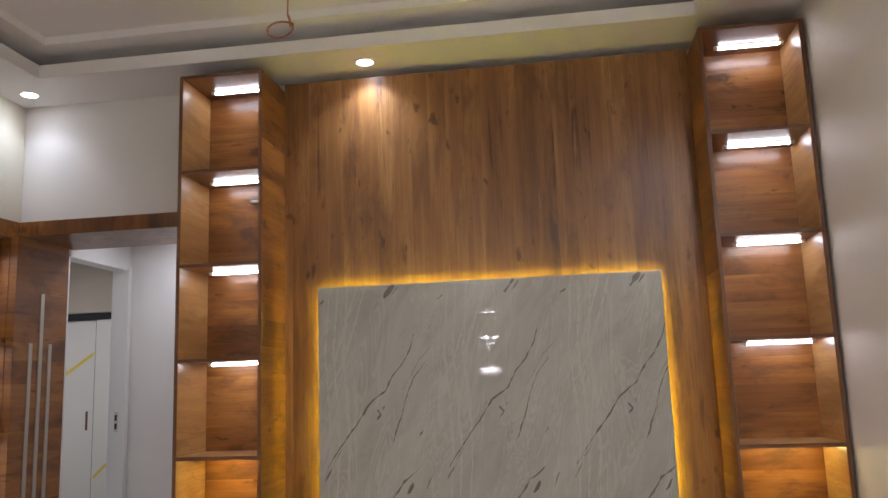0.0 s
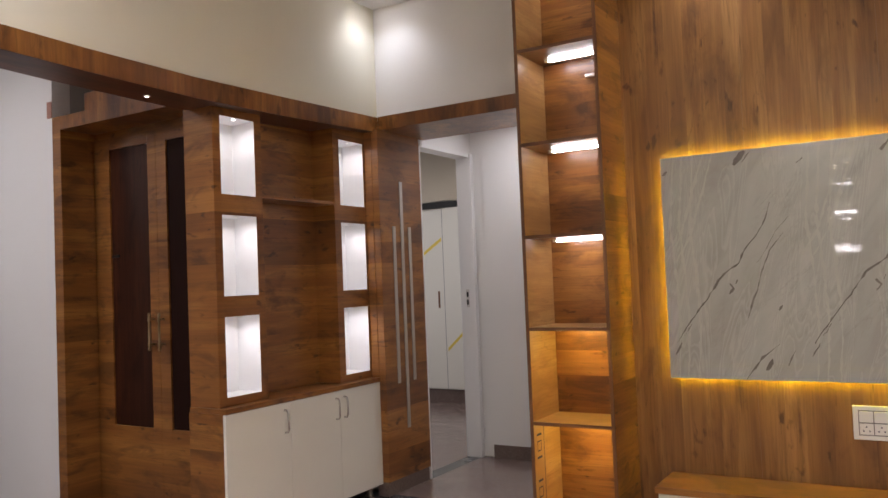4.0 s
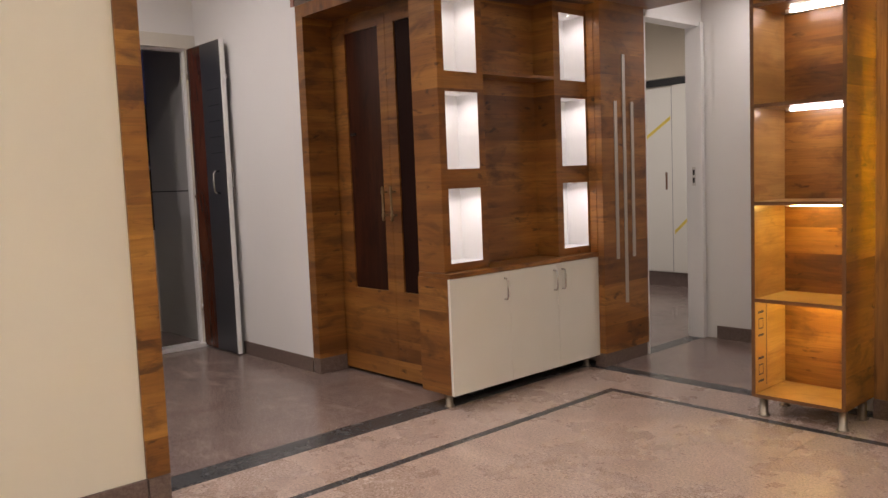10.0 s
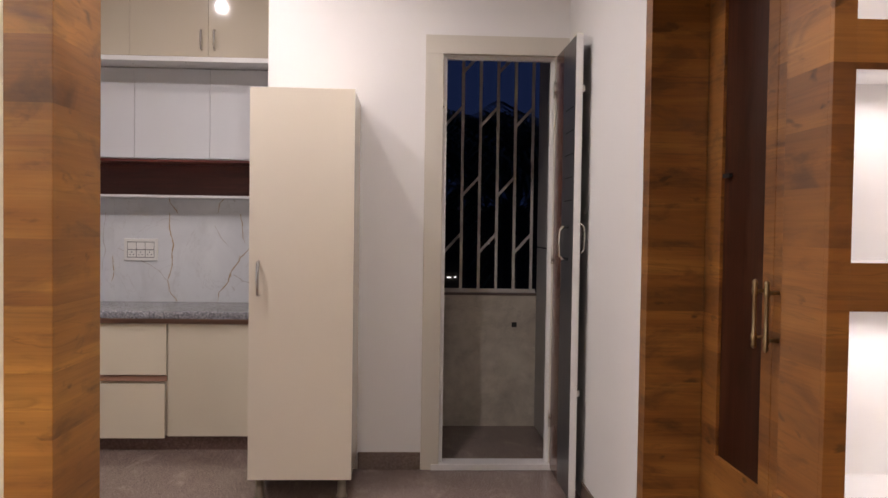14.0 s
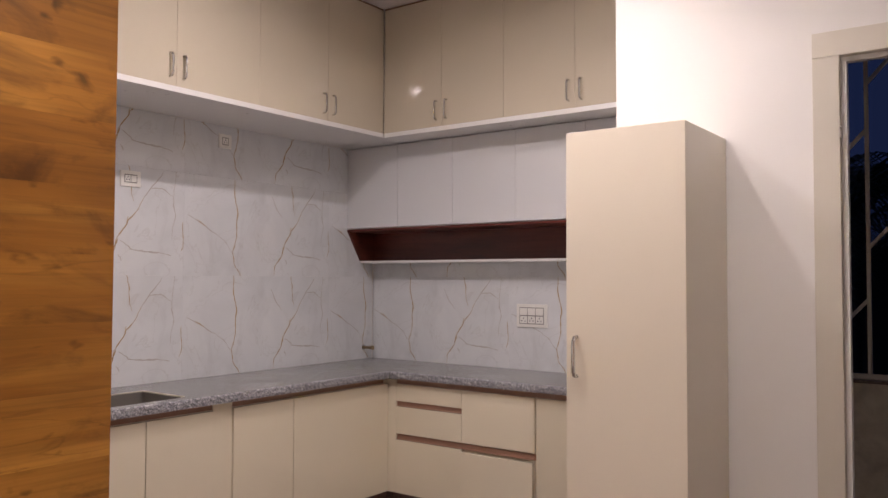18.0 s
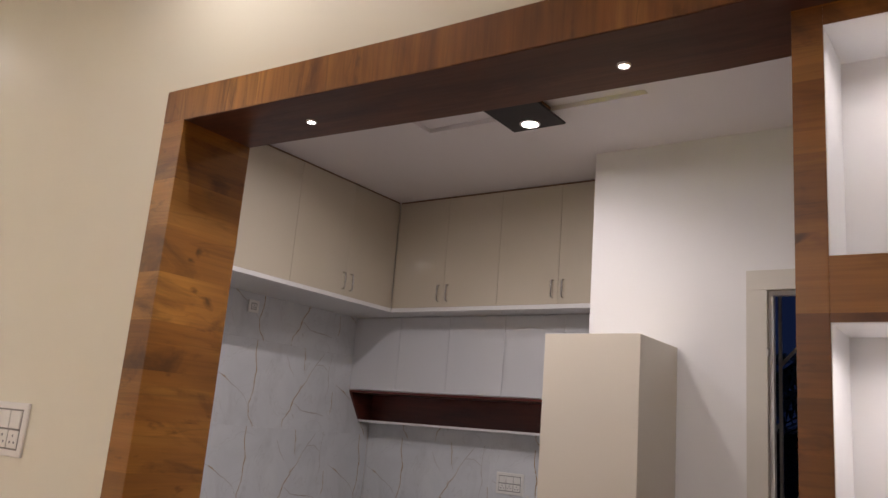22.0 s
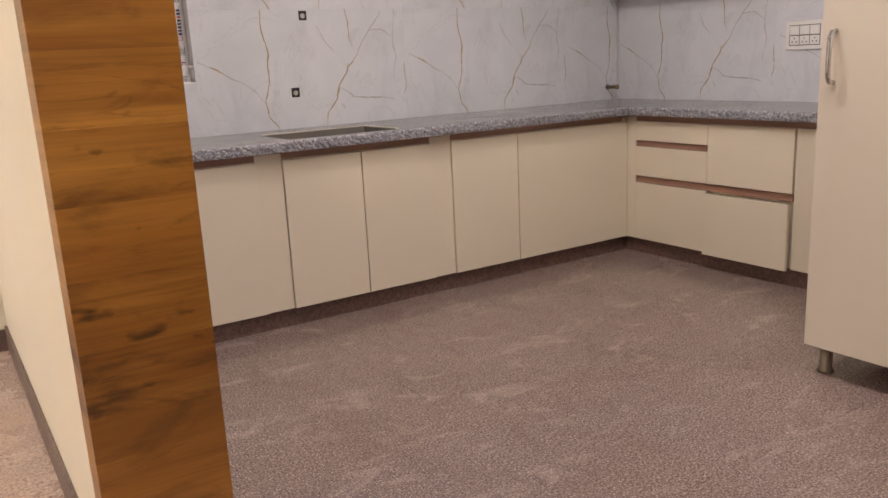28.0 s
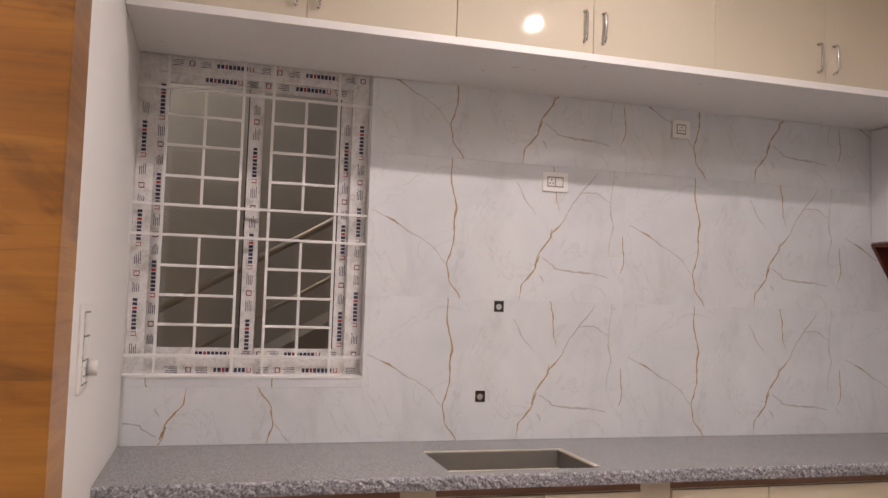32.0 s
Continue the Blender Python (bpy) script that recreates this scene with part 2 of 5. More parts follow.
def granite(name, tones, scale, rough=0.2, relief=0.0, stain=0.3, contrast=1.0, swirl=None):
    """Speckled stone: grains at two sizes, faint clouds, smeared polish."""
    m, nt, b = material(name, rough, 0, tones[1])
    v = coords(nt)
    tilt = coords(nt, (1.0, 0.85, 1.0))
    grain = noise_tex(nt, tilt, scale, 4, 0.65, 0.4)
    fine = noise_tex(nt, v, scale * 2.7, 3, 0.6)
    half = 0.17 / contrast
    c = ramp(nt, grain, [(0.5 - half, tones[0]), (0.47, tones[1]), (0.56, tones[2]), (0.5 + half * 1.3, tones[3])])
    c = mix(nt, ramp_value(nt, fine, 0.3, 0.7), mix(nt, 0.35, c, tones[0]), mix(nt, 0.18, c, tones[3]))
    big = noise_tex(nt, v, 0.8, 7, 0.62, 0.3)
    c = mix(nt, math_node(nt, "MULTIPLY", ramp_value(nt, big, 0.38, 0.72), stain), c, tuple(x * 0.75 for x in tones[1]))
    if swirl:
        flow = noise_tex(nt, coords(nt, (1.0, 0.55, 1.0)), 3.6, 9, 0.7, 1.3)
        c = mix(nt, math_node(nt, "MULTIPLY", ramp_value(nt, flow, 0.52, 0.68), 0.34), c, swirl)
        streak = noise_tex(nt, coords(nt, (1.3, 0.6, 1.0), (1, 4, 0)), 2.6, 7, 0.66, 1.6)
        thin = ramp_value(nt, math_node(nt, "ABSOLUTE", math_node(nt, "SUBTRACT", streak, 0.5)), 0.016, 0.0)
        c = mix(nt, math_node(nt, "MULTIPLY", math_node(nt, "MULTIPLY", thin, ramp_value(nt, big, 0.45, 0.6)), 0.4), c, tones[0])
        pale = noise_tex(nt, coords(nt, (0.5, 1.0, 1.0), (3, 1, 0)), 7.0, 8, 0.7, 0.8)
        c = mix(nt, math_node(nt, "MULTIPLY", ramp_value(nt, pale, 0.54, 0.72), 0.4), c, tones[3])
    nt.links.new(c, b.inputs["Base Color"])
    smear = noise_tex(nt, v, 2.4, 7, 0.66)
    nt.links.new(math_node(nt, "ADD", math_node(nt, "MULTIPLY", smear, 0.2), rough - 0.08), b.inputs["Roughness"])
    if relief:
        bump(nt, b, grain, relief, 0.003)
    return m


def plain(name, colour, rough=0.4, metal=0.0, amount=0.1):
    m, nt, b = material(name, rough, metal, colour)
    n = noise_tex(nt, coords(nt), 24, 5)
    nt.links.new(mix(nt, n, tuple(x * (1 - amount) for x in colour), tuple(min(1, x * (1 + amount)) for x in colour)), b.inputs["Base Color"])
    nt.links.new(math_node(nt, "ADD", math_node(nt, "MULTIPLY", n, 0.15), max(0.02, rough - 0.07)), b.inputs["Roughness"])
    return m


def glow(name, colour, strength):
    m, nt, b = material(name, 0.4, 0, (0.8, 0.8, 0.8))
    b.inputs["Emission Color"].default_value = (*colour, 1)
    b.inputs["Emission Strength"].default_value = strength
    return m


WHITE = paint("white wall paint", (0.82, 0.81, 0.79))
SATIN = paint("off-white satin wall paint", (0.80, 0.775, 0.70), 0.55)
CREAM = paint("cream wall paint", (0.80, 0.765, 0.635))
KCEIL = paint("pale mauve ceiling paint", (0.80, 0.76, 0.765))
CEIL = paint("white ceiling paint", (0.86, 0.85, 0.84))
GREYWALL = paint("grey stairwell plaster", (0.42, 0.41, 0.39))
TONES = ((0.043, 0.013, 0.0085), (0.272, 0.101, 0.0225), (0.47, 0.205, 0.048))
LEVEL, UPRIGHT = (1, 1, 0), (0, 0, 1)
WOODH = laminate_wood("teak laminate, level grain", LEVEL, 9.0, TONES, streaks=0.55, plank=0.137, axis=2, blend=0.16, patches=0.82, cloud=3.0)
# same teak as the level grain, lightened for the light on the post
WOODLIT = laminate_wood("teak laminate, brighter lit tone", LEVEL, 8.0, ((0.045, 0.015, 0.008), (0.325, 0.128, 0.025), (0.56, 0.262, 0.055)), knots=0.95, streaks=0.5, plank=0.137, axis=2, blend=0.16, patches=0.85, cloud=3.2)
WOODV = laminate_wood("teak laminate, upright grain", UPRIGHT, 8.0, ((0.066, 0.024, 0.012), (0.330, 0.148, 0.043), (0.49, 0.245, 0.078)), 0.75, 0.34, 0.098, 0.0, 0.8, 0.55, blend=0.12, splits=0.85)
WOODB = laminate_wood("teak laminate, beam grain", UPRIGHT, 6.0, TONES, 0.5)
WOODEDGE = plain("brown edge band", (0.15, 0.064, 0.024), 0.45)
# lighter teak for shelf faces, with the tubes' light put into the colour
SHELFTOP = laminate_wood("shelf laminate, tube-lit tone", LEVEL, 8.0, ((0.28, 0.13, 0.04), (0.50, 0.275, 0.09), (0.60, 0.36, 0.14)), 0.2, 0.35)
MAHOG = laminate_wood("dark mahogany laminate", UPRIGHT, 9.0, ((0.010, 0.003, 0.002), (0.048, 0.014, 0.007), (0.085, 0.026, 0.012)), 0.3, 0.3)
MAHOG.node_tree.nodes["Principled BSDF"].inputs["Specular IOR Level"].default_value = 0.2
WALNUT = laminate_wood("dark walnut laminate", LEVEL, 9.0, ((0.05, 0.011, 0.007), (0.14, 0.029, 0.019), (0.185, 0.042, 0.028)), 0.4, 0.35)
REDWOOD = laminate_wood("red-brown door laminate", UPRIGHT, 8.0, ((0.035, 0.010, 0.005), (0.12, 0.036, 0.018), (0.165, 0.053, 0.026)), 0.4, 0.2)
LEGMETAL = plain("satin brass-grey metal", (0.34, 0.29, 0.23), 0.38, 0.8, 0.1)
WHITELAM = gloss("white satin laminate", (0.79, 0.77, 0.69), 0.22, 0.2)
NICHE = plain("white niche laminate", (0.90, 0.90, 0.905), 0.5, 0, 0.02)
BEIGE = gloss("beige gloss laminate", (0.60, 0.53, 0.42), 0.06, 1.0, 0.32)
BEIGE.node_tree.nodes["Principled BSDF"].inputs["Coat Roughness"].default_value = 0.028
BEIGE.node_tree.nodes["Principled BSDF"].inputs["Specular IOR Level"].default_value = 0.3
BEIGE.node_tree.nodes["Principled BSDF"].inputs["Coat IOR"].default_value = 1.62
CREAMLAM = gloss("cream gloss laminate", (0.80, 0.725, 0.575), 0.10, 0.9, 0.1)
MIDWHITE = gloss("cool white gloss laminate", (0.70, 0.71, 0.73), 0.14, 0.5)
TALLLAM = gloss("cream laminate of the tall unit", (0.80, 0.725, 0.60), 0.2, 0.3)
LEDGE = plain("white board", (0.78, 0.77, 0.76), 0.3, 0, 0.02)
FLOORSTONE = granite("brown floor granite", ((0.08, 0.054, 0.046), (0.212, 0.15, 0.129), (0.292, 0.212, 0.186), (0.54, 0.435, 0.39)), 160, 0.16, 0.0, 0.35, 1.9, (0.165, 0.095, 0.078))
ROUGHSTONE = granite("pink-brown floor granite", ((0.21, 0.145, 0.115), (0.45, 0.33, 0.27), (0.55, 0.415, 0.35), (0.74, 0.60, 0.515)), 105, 0.26, 0.0, 0.2, 1.9, (0.26, 0.165, 0.125))
BANDSTONE = granite("dark grey granite band", ((0.03, 0.032, 0.034), (0.055, 0.057, 0.060), (0.08, 0.082, 0.084), (0.14, 0.14, 0.14)), 60, 0.24)
SKIRT = granite("brown-grey skirting stone", ((0.095, 0.064, 0.052), (0.155, 0.108, 0.09), (0.195, 0.14, 0.12), (0.26, 0.195, 0.17)), 90, 0.4)
KICK = granite("red-brown kick board stone", ((0.085, 0.046, 0.038), (0.165, 0.096, 0.08), (0.215, 0.132, 0.112), (0.29, 0.19, 0.168)), 70, 0.35)
COUNTER = granite("grey speckled counter granite", ((0.11, 0.107, 0.108), (0.225, 0.22, 0.22), (0.305, 0.30, 0.30), (0.46, 0.455, 0.45)), 150, 0.2, 0.0, 0.08, 1.4)
COUNTEREDGE = granite("rough counter edge", ((0.09, 0.095, 0.115), (0.25, 0.255, 0.285), (0.39, 0.395, 0.42), (0.64, 0.64, 0.67)), 120, 0.45, 0.25, 0.0, 1.8)
STEEL = plain("brushed steel", (0.62, 0.60, 0.57), 0.28, 1.0, 0.05)
CHROME = plain("chrome", (0.66, 0.66, 0.65), 0.16, 1.0, 0.04)
BRASS = plain("aged brass", (0.36, 0.27, 0.16), 0.34, 1.0, 0.2)
PLASTIC = plain("white plastic", (0.82, 0.81, 0.78), 0.3, 0, 0.02)
PLATE = gloss("dark lamp plate", (0.018, 0.014, 0.018), 0.35, 0.0)
PLATE.node_tree.nodes["Principled BSDF"].inputs["Specular IOR Level"].default_value = 0.2
BLACK = plain("black hole", (0.012, 0.012, 0.012), 0.6)
GREYDOOR = gloss("dark grey door laminate", (0.045, 0.046, 0.052), 0.3, 0.1)
DOORFRAME = paint("putty door frame paint", (0.66, 0.62, 0.54), 0.4)
UPVC = plain("white window frame", (0.80, 0.80, 0.79), 0.3, 0, 0.02)
GRILL = plain("off-white painted steel", (0.66, 0.64, 0.60), 0.4, 0, 0.04)
PROFILE = plain("brown handle profile", (0.35, 0.19, 0.135), 0.35, 0.0, 0.06)
LED_AMBER = glow("amber light strip", (0.92, 0.95, 0.006), 52.0)
LED_TUBE = glow("cool white light tube", (0.90, 0.93, 0.98), 31.0)
LED_WARM = glow("warm light tube", (0.98, 0.84, 0.28), 50.0)
LENS = glow("downlight lens", (0.92, 0.95, 1.0), 22.0)
LENS_KITCHEN = glow("kitchen downlight lens", (0.92, 0.95, 1.0), 320.0)
LENS_SMALL = glow("small downlight lens", (0.95, 0.96, 1.0), 30.0)
COPPER = plain("copper wire", (0.42, 0.19, 0.1), 0.35, 0.6)
STRIPE = plain("brushed aluminium strip", (0.50, 0.46, 0.41), 0.4, 0.6, 0.06)
TAPE = plain("yellow tape", (0.75, 0.58, 0.10), 0.5)
INK = plain("navy print", (0.035, 0.035, 0.08), 0.6)
RED = plain("red print", (0.45, 0.04, 0.04), 0.6)
FILM = plain("clear protective film over wood", (0.42, 0.23, 0.085), 0.35, 0, 0.08)


def marble_material():
    """White marble: cloudy cream and grey flow, wavy pale bands and broken thin grey veins, all leaning the same way."""
    m, nt, b = material("white veined marble sheet", 0.025, 0, (0.7, 0.7, 0.66), 0.5, 0.4)
    v = coords(nt, (1, 1, 1))
    def lean(degrees, along, across, shift=0.0):
        turn = nt.nodes.new("ShaderNodeMapping")
        turn.inputs["Rotation"].default_value = (0, radians(degrees), 0)
        turn.inputs["Location"].default_value = (shift, 0, shift)
        nt.links.new(v, turn.inputs[0])
        size = nt.nodes.new("ShaderNodeMapping")
        size.inputs["Scale"].default_value = (across, 1, along)
        nt.links.new(turn.outputs[0], size.inputs[0])
        return size.outputs[0]
    def line(value, level, width):
        return ramp_value(nt, math_node(nt, "ABSOLUTE", math_node(nt, "SUBTRACT", value, level)), width, 0.0)
    soft = noise_tex(nt, lean(-32, 1.3, 5.0), 1.0, 7, 0.62, 0.8)
    c = ramp(nt, soft, [(0.30, (0.36, 0.355, 0.315)), (0.47, (0.41, 0.415, 0.372)), (0.58, (0.445, 0.452, 0.405)), (0.75, (0.48, 0.485, 0.44))])
    # wavy bands, nearly upright
    flow = noise_tex(nt, lean(-10, 0.7, 4.6, 2.0), 1.0, 4, 0.5, 1.4)
    for level in (0.42, 0.46, 0.50, 0.54):
        c = mix(nt, math_node(nt, "MULTIPLY", line(flow, level, 0.012), 0.30), c, (0.60, 0.60, 0.54))
        c = mix(nt, math_node(nt, "MULTIPLY", line(flow, level + 0.013, 0.010), 0.16), c, (0.33, 0.315, 0.275))
    # broken thin veins and specks
    gate = noise_tex(nt, lean(-30, 3.0, 6.0, 5.0), 1.0, 3, 0.5)
    thin = noise_tex(nt, lean(-34, 2.4, 13.0, 1.0), 1.0, 6, 0.66, 0.7)
    c = mix(nt, math_node(nt, "MULTIPLY", math_node(nt, "MULTIPLY", line(thin, 0.5, 0.016), ramp_value(nt, gate, 0.50, 0.66)), 0.32), c, (0.20, 0.19, 0.165))
    fine = noise_tex(nt, lean(-36, 7.0, 30.0, 3.0), 1.0, 5, 0.65, 0.5)
    c = mix(nt, math_node(nt, "MULTIPLY", ramp_value(nt, fine, 0.64, 0.76), 0.35), c, (0.24, 0.225, 0.20))
    nt.links.new(c, b.inputs["Base Color"])
    b.inputs["Coat Roughness"].default_value = 0.01
    return m


MARBLE = marble_material()


def film_material():
    """White frame under wrinkled, dusty protective film: pale grey blotches and thin creases."""
    m, nt, b = material("frame under dusty film", 0.25, 0, (0.7, 0.7, 0.7))
    dust = noise_tex(nt, coords(nt), 16, 6, 0.7, 0.8)
    c = ramp(nt, dust, [(0.34, (0.56, 0.545, 0.53)), (0.46, (0.72, 0.71, 0.70)), (0.60, (0.82, 0.815, 0.805))])
    crease = noise_tex(nt, coords(nt, (1, 1, 0.6)), 30, 4, 0.6, 0.6)
    c = mix(nt, math_node(nt, "MULTIPLY", ramp_value(nt, math_node(nt, "ABSOLUTE", math_node(nt, "SUBTRACT", crease, 0.5)), 0.016, 0.0), 0.4), c, (0.40, 0.39, 0.38))
    nt.links.new(c, b.inputs["Base Color"])
    bump(nt, b, crease, 0.3, 0.002)
    return m


FILMED = film_material()
VEIN_GREY = plain("grey marble vein", (0.185, 0.17, 0.15), 0.12, 0, 0.6)
VEIN_SOFT = plain("soft grey vein", (0.475, 0.48, 0.42), 0.12, 0, 0.1)


def tile_material():
    m, nt, b = material("pale marble wall tile", 0.08, 0, (0.66, 0.67, 0.69), 0.5, 0.6)
    v = coords(nt)
    soft = noise_tex(nt, v, 2.4, 6, 0.62, 0.8)
    c = ramp(nt, soft, [(0.3, (0.635, 0.657, 0.68)), (0.5, (0.705, 0.728, 0.755)), (0.72, (0.75, 0.772, 0.795))])
    cloud = noise_tex(nt, v, 3.2, 4, 0.55, 1.2)
    line = ramp_value(nt, math_node(nt, "ABSOLUTE", math_node(nt, "SUBTRACT", cloud, 0.52)), 0.011, 0.0)
    c = mix(nt, math_node(nt, "MULTIPLY", line, 0.24), c, (0.42, 0.40, 0.39))
    haze = noise_tex(nt, coords(nt, (1.6, 1, 0.8)), 5.0, 6, 0.65, 1.0)
    c = mix(nt, math_node(nt, "MULTIPLY", ramp_value(nt, haze, 0.55, 0.75), 0.35), c, (0.54, 0.545, 0.56))
    nt.links.new(c, b.inputs["Base Color"])
    return m


TILE = tile_material()
VEIN_GOLD = plain("golden brown tile vein", (0.42, 0.292, 0.162), 0.15, 0, 0.35)
VEIN_PALE = plain("pale tile vein", (0.50, 0.475, 0.465), 0.15, 0, 0.12)
GROUT = plain("grout", (0.36, 0.29, 0.26), 0.8)


def glass_material(name, colour, rough=0.0):
    m, nt, b = material(name, rough, 0, colour)
    b.inputs["Transmission Weight"].default_value = 1.0
    b.inputs["IOR"].default_value = 1.45
    return m


GLASS = glass_material("window glass", (0.86, 0.88, 0.88))
# near-black version of the mahogany; the right panel's darker look, put in colour
DARKPANEL = gloss("near-black door panel", (0.020, 0.008, 0.006), 0.5, 0.0, 0.0)
DARKPANEL.node_tree.nodes["Principled BSDF"].inputs["Specular IOR Level"].default_value = 0.06
LEAF = plain("dark leaves", (0.03, 0.05, 0.02), 0.6, 0, 0.3)
BARK = plain("bark", (0.06, 0.045, 0.03), 0.8, 0, 0.3)
STAINED = granite("stained balcony cladding", ((0.40, 0.36, 0.31), (0.66, 0.60, 0.51), (0.71, 0.65, 0.56), (0.76, 0.71, 0.62)), 5, 0.35, 0.0, 0.25, 0.6, (0.36, 0.32, 0.275))
EARTH = plain("earth", (0.07, 0.06, 0.045), 0.9, 0, 0.3)


# ---- structure ----
def wall(name, spans, mat, label):
    """A wall as one mesh of butted blocks."""
    bm = bmesh.new()
    for s in spans:
        add_box(bm, *s)
    return solid(name, bm, mat, label, "wall", kind="structure")


floor = solid("floor", box(-7.3, 1.4, -2.8, 8.6, -0.15, -0.012, 0), GROUT, "brown polished granite floor in large slabs with dark bands", "floor", kind="structure")
wall("wall_west", [(KX + 0.012, WX, SY, 1.66, 0, 3.5), (KX + 0.012, WX, 1.66, NY, 2.425, 3.5)], CREAM, "cream painted wall with a wide opening to the kitchen")
wall("wall_north", [(-1.99, EX + 0.12, NY, NY + 0.12, 0, 3.5), (-3.29, -1.99, NY + 0.004, NY + 0.12, 2.474, 3.5), (-1.99, -1.87, NY + 0.12, 5.95, 0, 2.7)], WHITE, "white painted wall over the hall opening")
wall("wall_kitchen_east", [(KX, KX + 0.012, WINY - 0.012, 1.66, 0, 3.5), (KX, KX + 0.012, 1.66, NY, 2.425, 3.5)], WHITE, "white kitchen side of the wall")
wall("wall_east", [(EX, EX + 0.12, SY - 0.12, NY, 0, 3.5)], SATIN, "off-white satin painted wall")
wall("wall_south", [(KX + 0.012, EX, SY - 0.12, SY, 0, 3.5)], CREAM, "cream painted wall")
wall("wall_hall_end", [(-3.09, -1.87, 5.95, 6.07, 0, 2.7), (-3.29, -3.09, 5.97, 6.07, 0, 2.7)], WHITE, "white hall end wall")
wall("wall_hall_west", [(-3.29, -3.2, 5.19, 5.97, 2.36, 2.7)], WHITE, "white wall over the bedroom door")
wall("wall_bedroom", [(-6.6, -6.5, 5.0, 8.5, 0, 3.1), (-6.5, -3.29, 5.08, 5.18, 0, 3.1), (-3.29, -3.17, 6.07, 8.5, 0, 3.1), (-6.5, -3.29, 8.4, 8.5, 0, 3.1)], WHITE, "white bedroom walls")
wall("wall_kitchen_window", [(-4.21, -3.278, WINY - 0.13, WINY - 0.012, 0, 1.13), (-4.21, -3.278, WINY - 0.13, WINY - 0.012, 2.42, 3.5), (-7.2, -4.21, WINY - 0.13, WINY - 0.012, 0, 3.5), (-3.278, KX + 0.012, WINY - 0.13, WINY - 0.012, 0, 3.5)], WHITE, "kitchen wall with a window")
wall("wall_kitchen_back", [(-7.2, BKX - 0.012, WINY - 0.012, 1.65, 0, 3.5), (-7.2, DRX, 1.65, 1.75, 0, 3.5)], WHITE, "kitchen back wall")
wall("wall_balcony_door", [(DRX - 0.1, DRX, 1.75, 2.60, 0, 3.5), (DRX - 0.1, DRX, 3.31, PLY, 0, 3.5), (DRX - 0.1, DRX, 2.60, 3.31, 2.42, 3.5)], WHITE, "white wall with the balcony door opening")
wall("wall_side", [(DRX - 0.1, -4.655, PLY, PLY + 0.12, 0, 3.5)], WHITE, "white side wall beside the open balcony door")
# grey paint here puts the recess's shade into the wall colour
wall("wall_behind_pooja", [(-4.775, -4.655, PLY + 0.12, 4.9, 0, 3.5), (-4.655, -3.29, 4.80, 4.9, 0, 3.5)], GREYWALL, "grey plaster wall behind the prayer cupboard, dim by its colour")

solid("ceiling_kitchen", (lambda bm: [add_box(bm, *s) for s in (
    (-7.2, -5.46, WINY - 0.13, 4.9, KZ, 3.5), (-4.20, KX, WINY - 0.13, 4.9, KZ, 3.5),
    (-5.46, -4.20, WINY - 0.13, 0.89, KZ, 3.5), (-5.46, -4.20, 2.25, 4.9, KZ, 3.5), (-5.46, -4.20, 0.89, 2.25, 3.305, 3.5))] and bm)(bmesh.new()),
    KCEIL, "pale mauve kitchen ceiling with a shallow tray", "ceiling", kind="structure")


def living_ceiling():
    bm = bmesh.new()
    x0, x1, y0, y1 = -2.845, EX - 0.5, SY + 0.42, 4.335
    def border(a0, a1, b0, b1, z0, z1):
        # a frame from the walls to the rectangle a0..a1, b0..b1
        add_box(bm, WX, a0, SY, NY, z0, z1), add_box(bm, a1, EX, SY, NY, z0, z1)
        add_box(bm, a0, a1, SY, b0, z0, z1), add_box(bm, a0, a1, b1, NY, z0, z1)
    border(x0, x1, y0, y1, CZ, 3.275)
    border(x0 - 0.16, x1 + 0.16, y0 - 0.16, y1 + 0.16, 3.275, 3.345)
    border(x0 + 0.1, x1 - 0.1, y0 + 0.1, y1 - 0.1, 3.345, 3.39)
    add_box(bm, WX, EX, SY, NY, 3.39, 3.5)
    return bm


solid("ceiling_living", living_ceiling(), CEIL, "white plaster ceiling with a stepped tray", "ceiling", kind="structure")
solid("ceiling_hall", box(-3.29, -1.87, NY + 0.12, 6.07, 2.62, 2.7, 0), CEIL, "white hall ceiling", "ceiling", kind="structure")
solid("ceiling_bedroom", box(-6.6, -3.17, 5.0, 8.5, 3.0, 3.1, 0), CEIL, "white bedroom ceiling", "ceiling", kind="structure")


# floor bands and slabs
def slab(name, x0, x1, y0, y1, mat, z=0.0):
    return part(name, box(x0 + 0.0005, x1 - 0.0005, y0 + 0.0005, y1 - 0.0005, -0.011, z, 0), mat, floor)


BX0, BX1 = -3.47, -3.30      # band under the opening
HY0, HY1 = 4.645, 4.76       # band under the hall opening
LX0, LX1 = -2.86, -2.81      # thin line in the living room
LY0, LY1 = 4.245, 4.295
slab("granite_band", BX0, BX1, 1.3, HY1, BANDSTONE)
slab("granite_band", BX1, EX, HY0, HY1, BANDSTONE)
slab("granite_band", LX0, LX1, SY, LY1, BANDSTONE)
slab("granite_band", LX1, EX - 0.4, LY0, LY1, BANDSTONE)
slab("granite_band", -3.30, -3.18, 5.19, 5.95, BANDSTONE)
for ya, yb in ((SY, 0.3), (0.3, 1.8), (1.8, 3.2), (3.2, HY0)):
    slab("granite_slab", BX1, LX0, ya, yb, ROUGHSTONE)
for xa, xb in ((LX0, -1.5), (-1.5, 0.2), (0.2, EX)):
    slab("granite_slab", xa, xb, LY1, HY0, ROUGHSTONE)
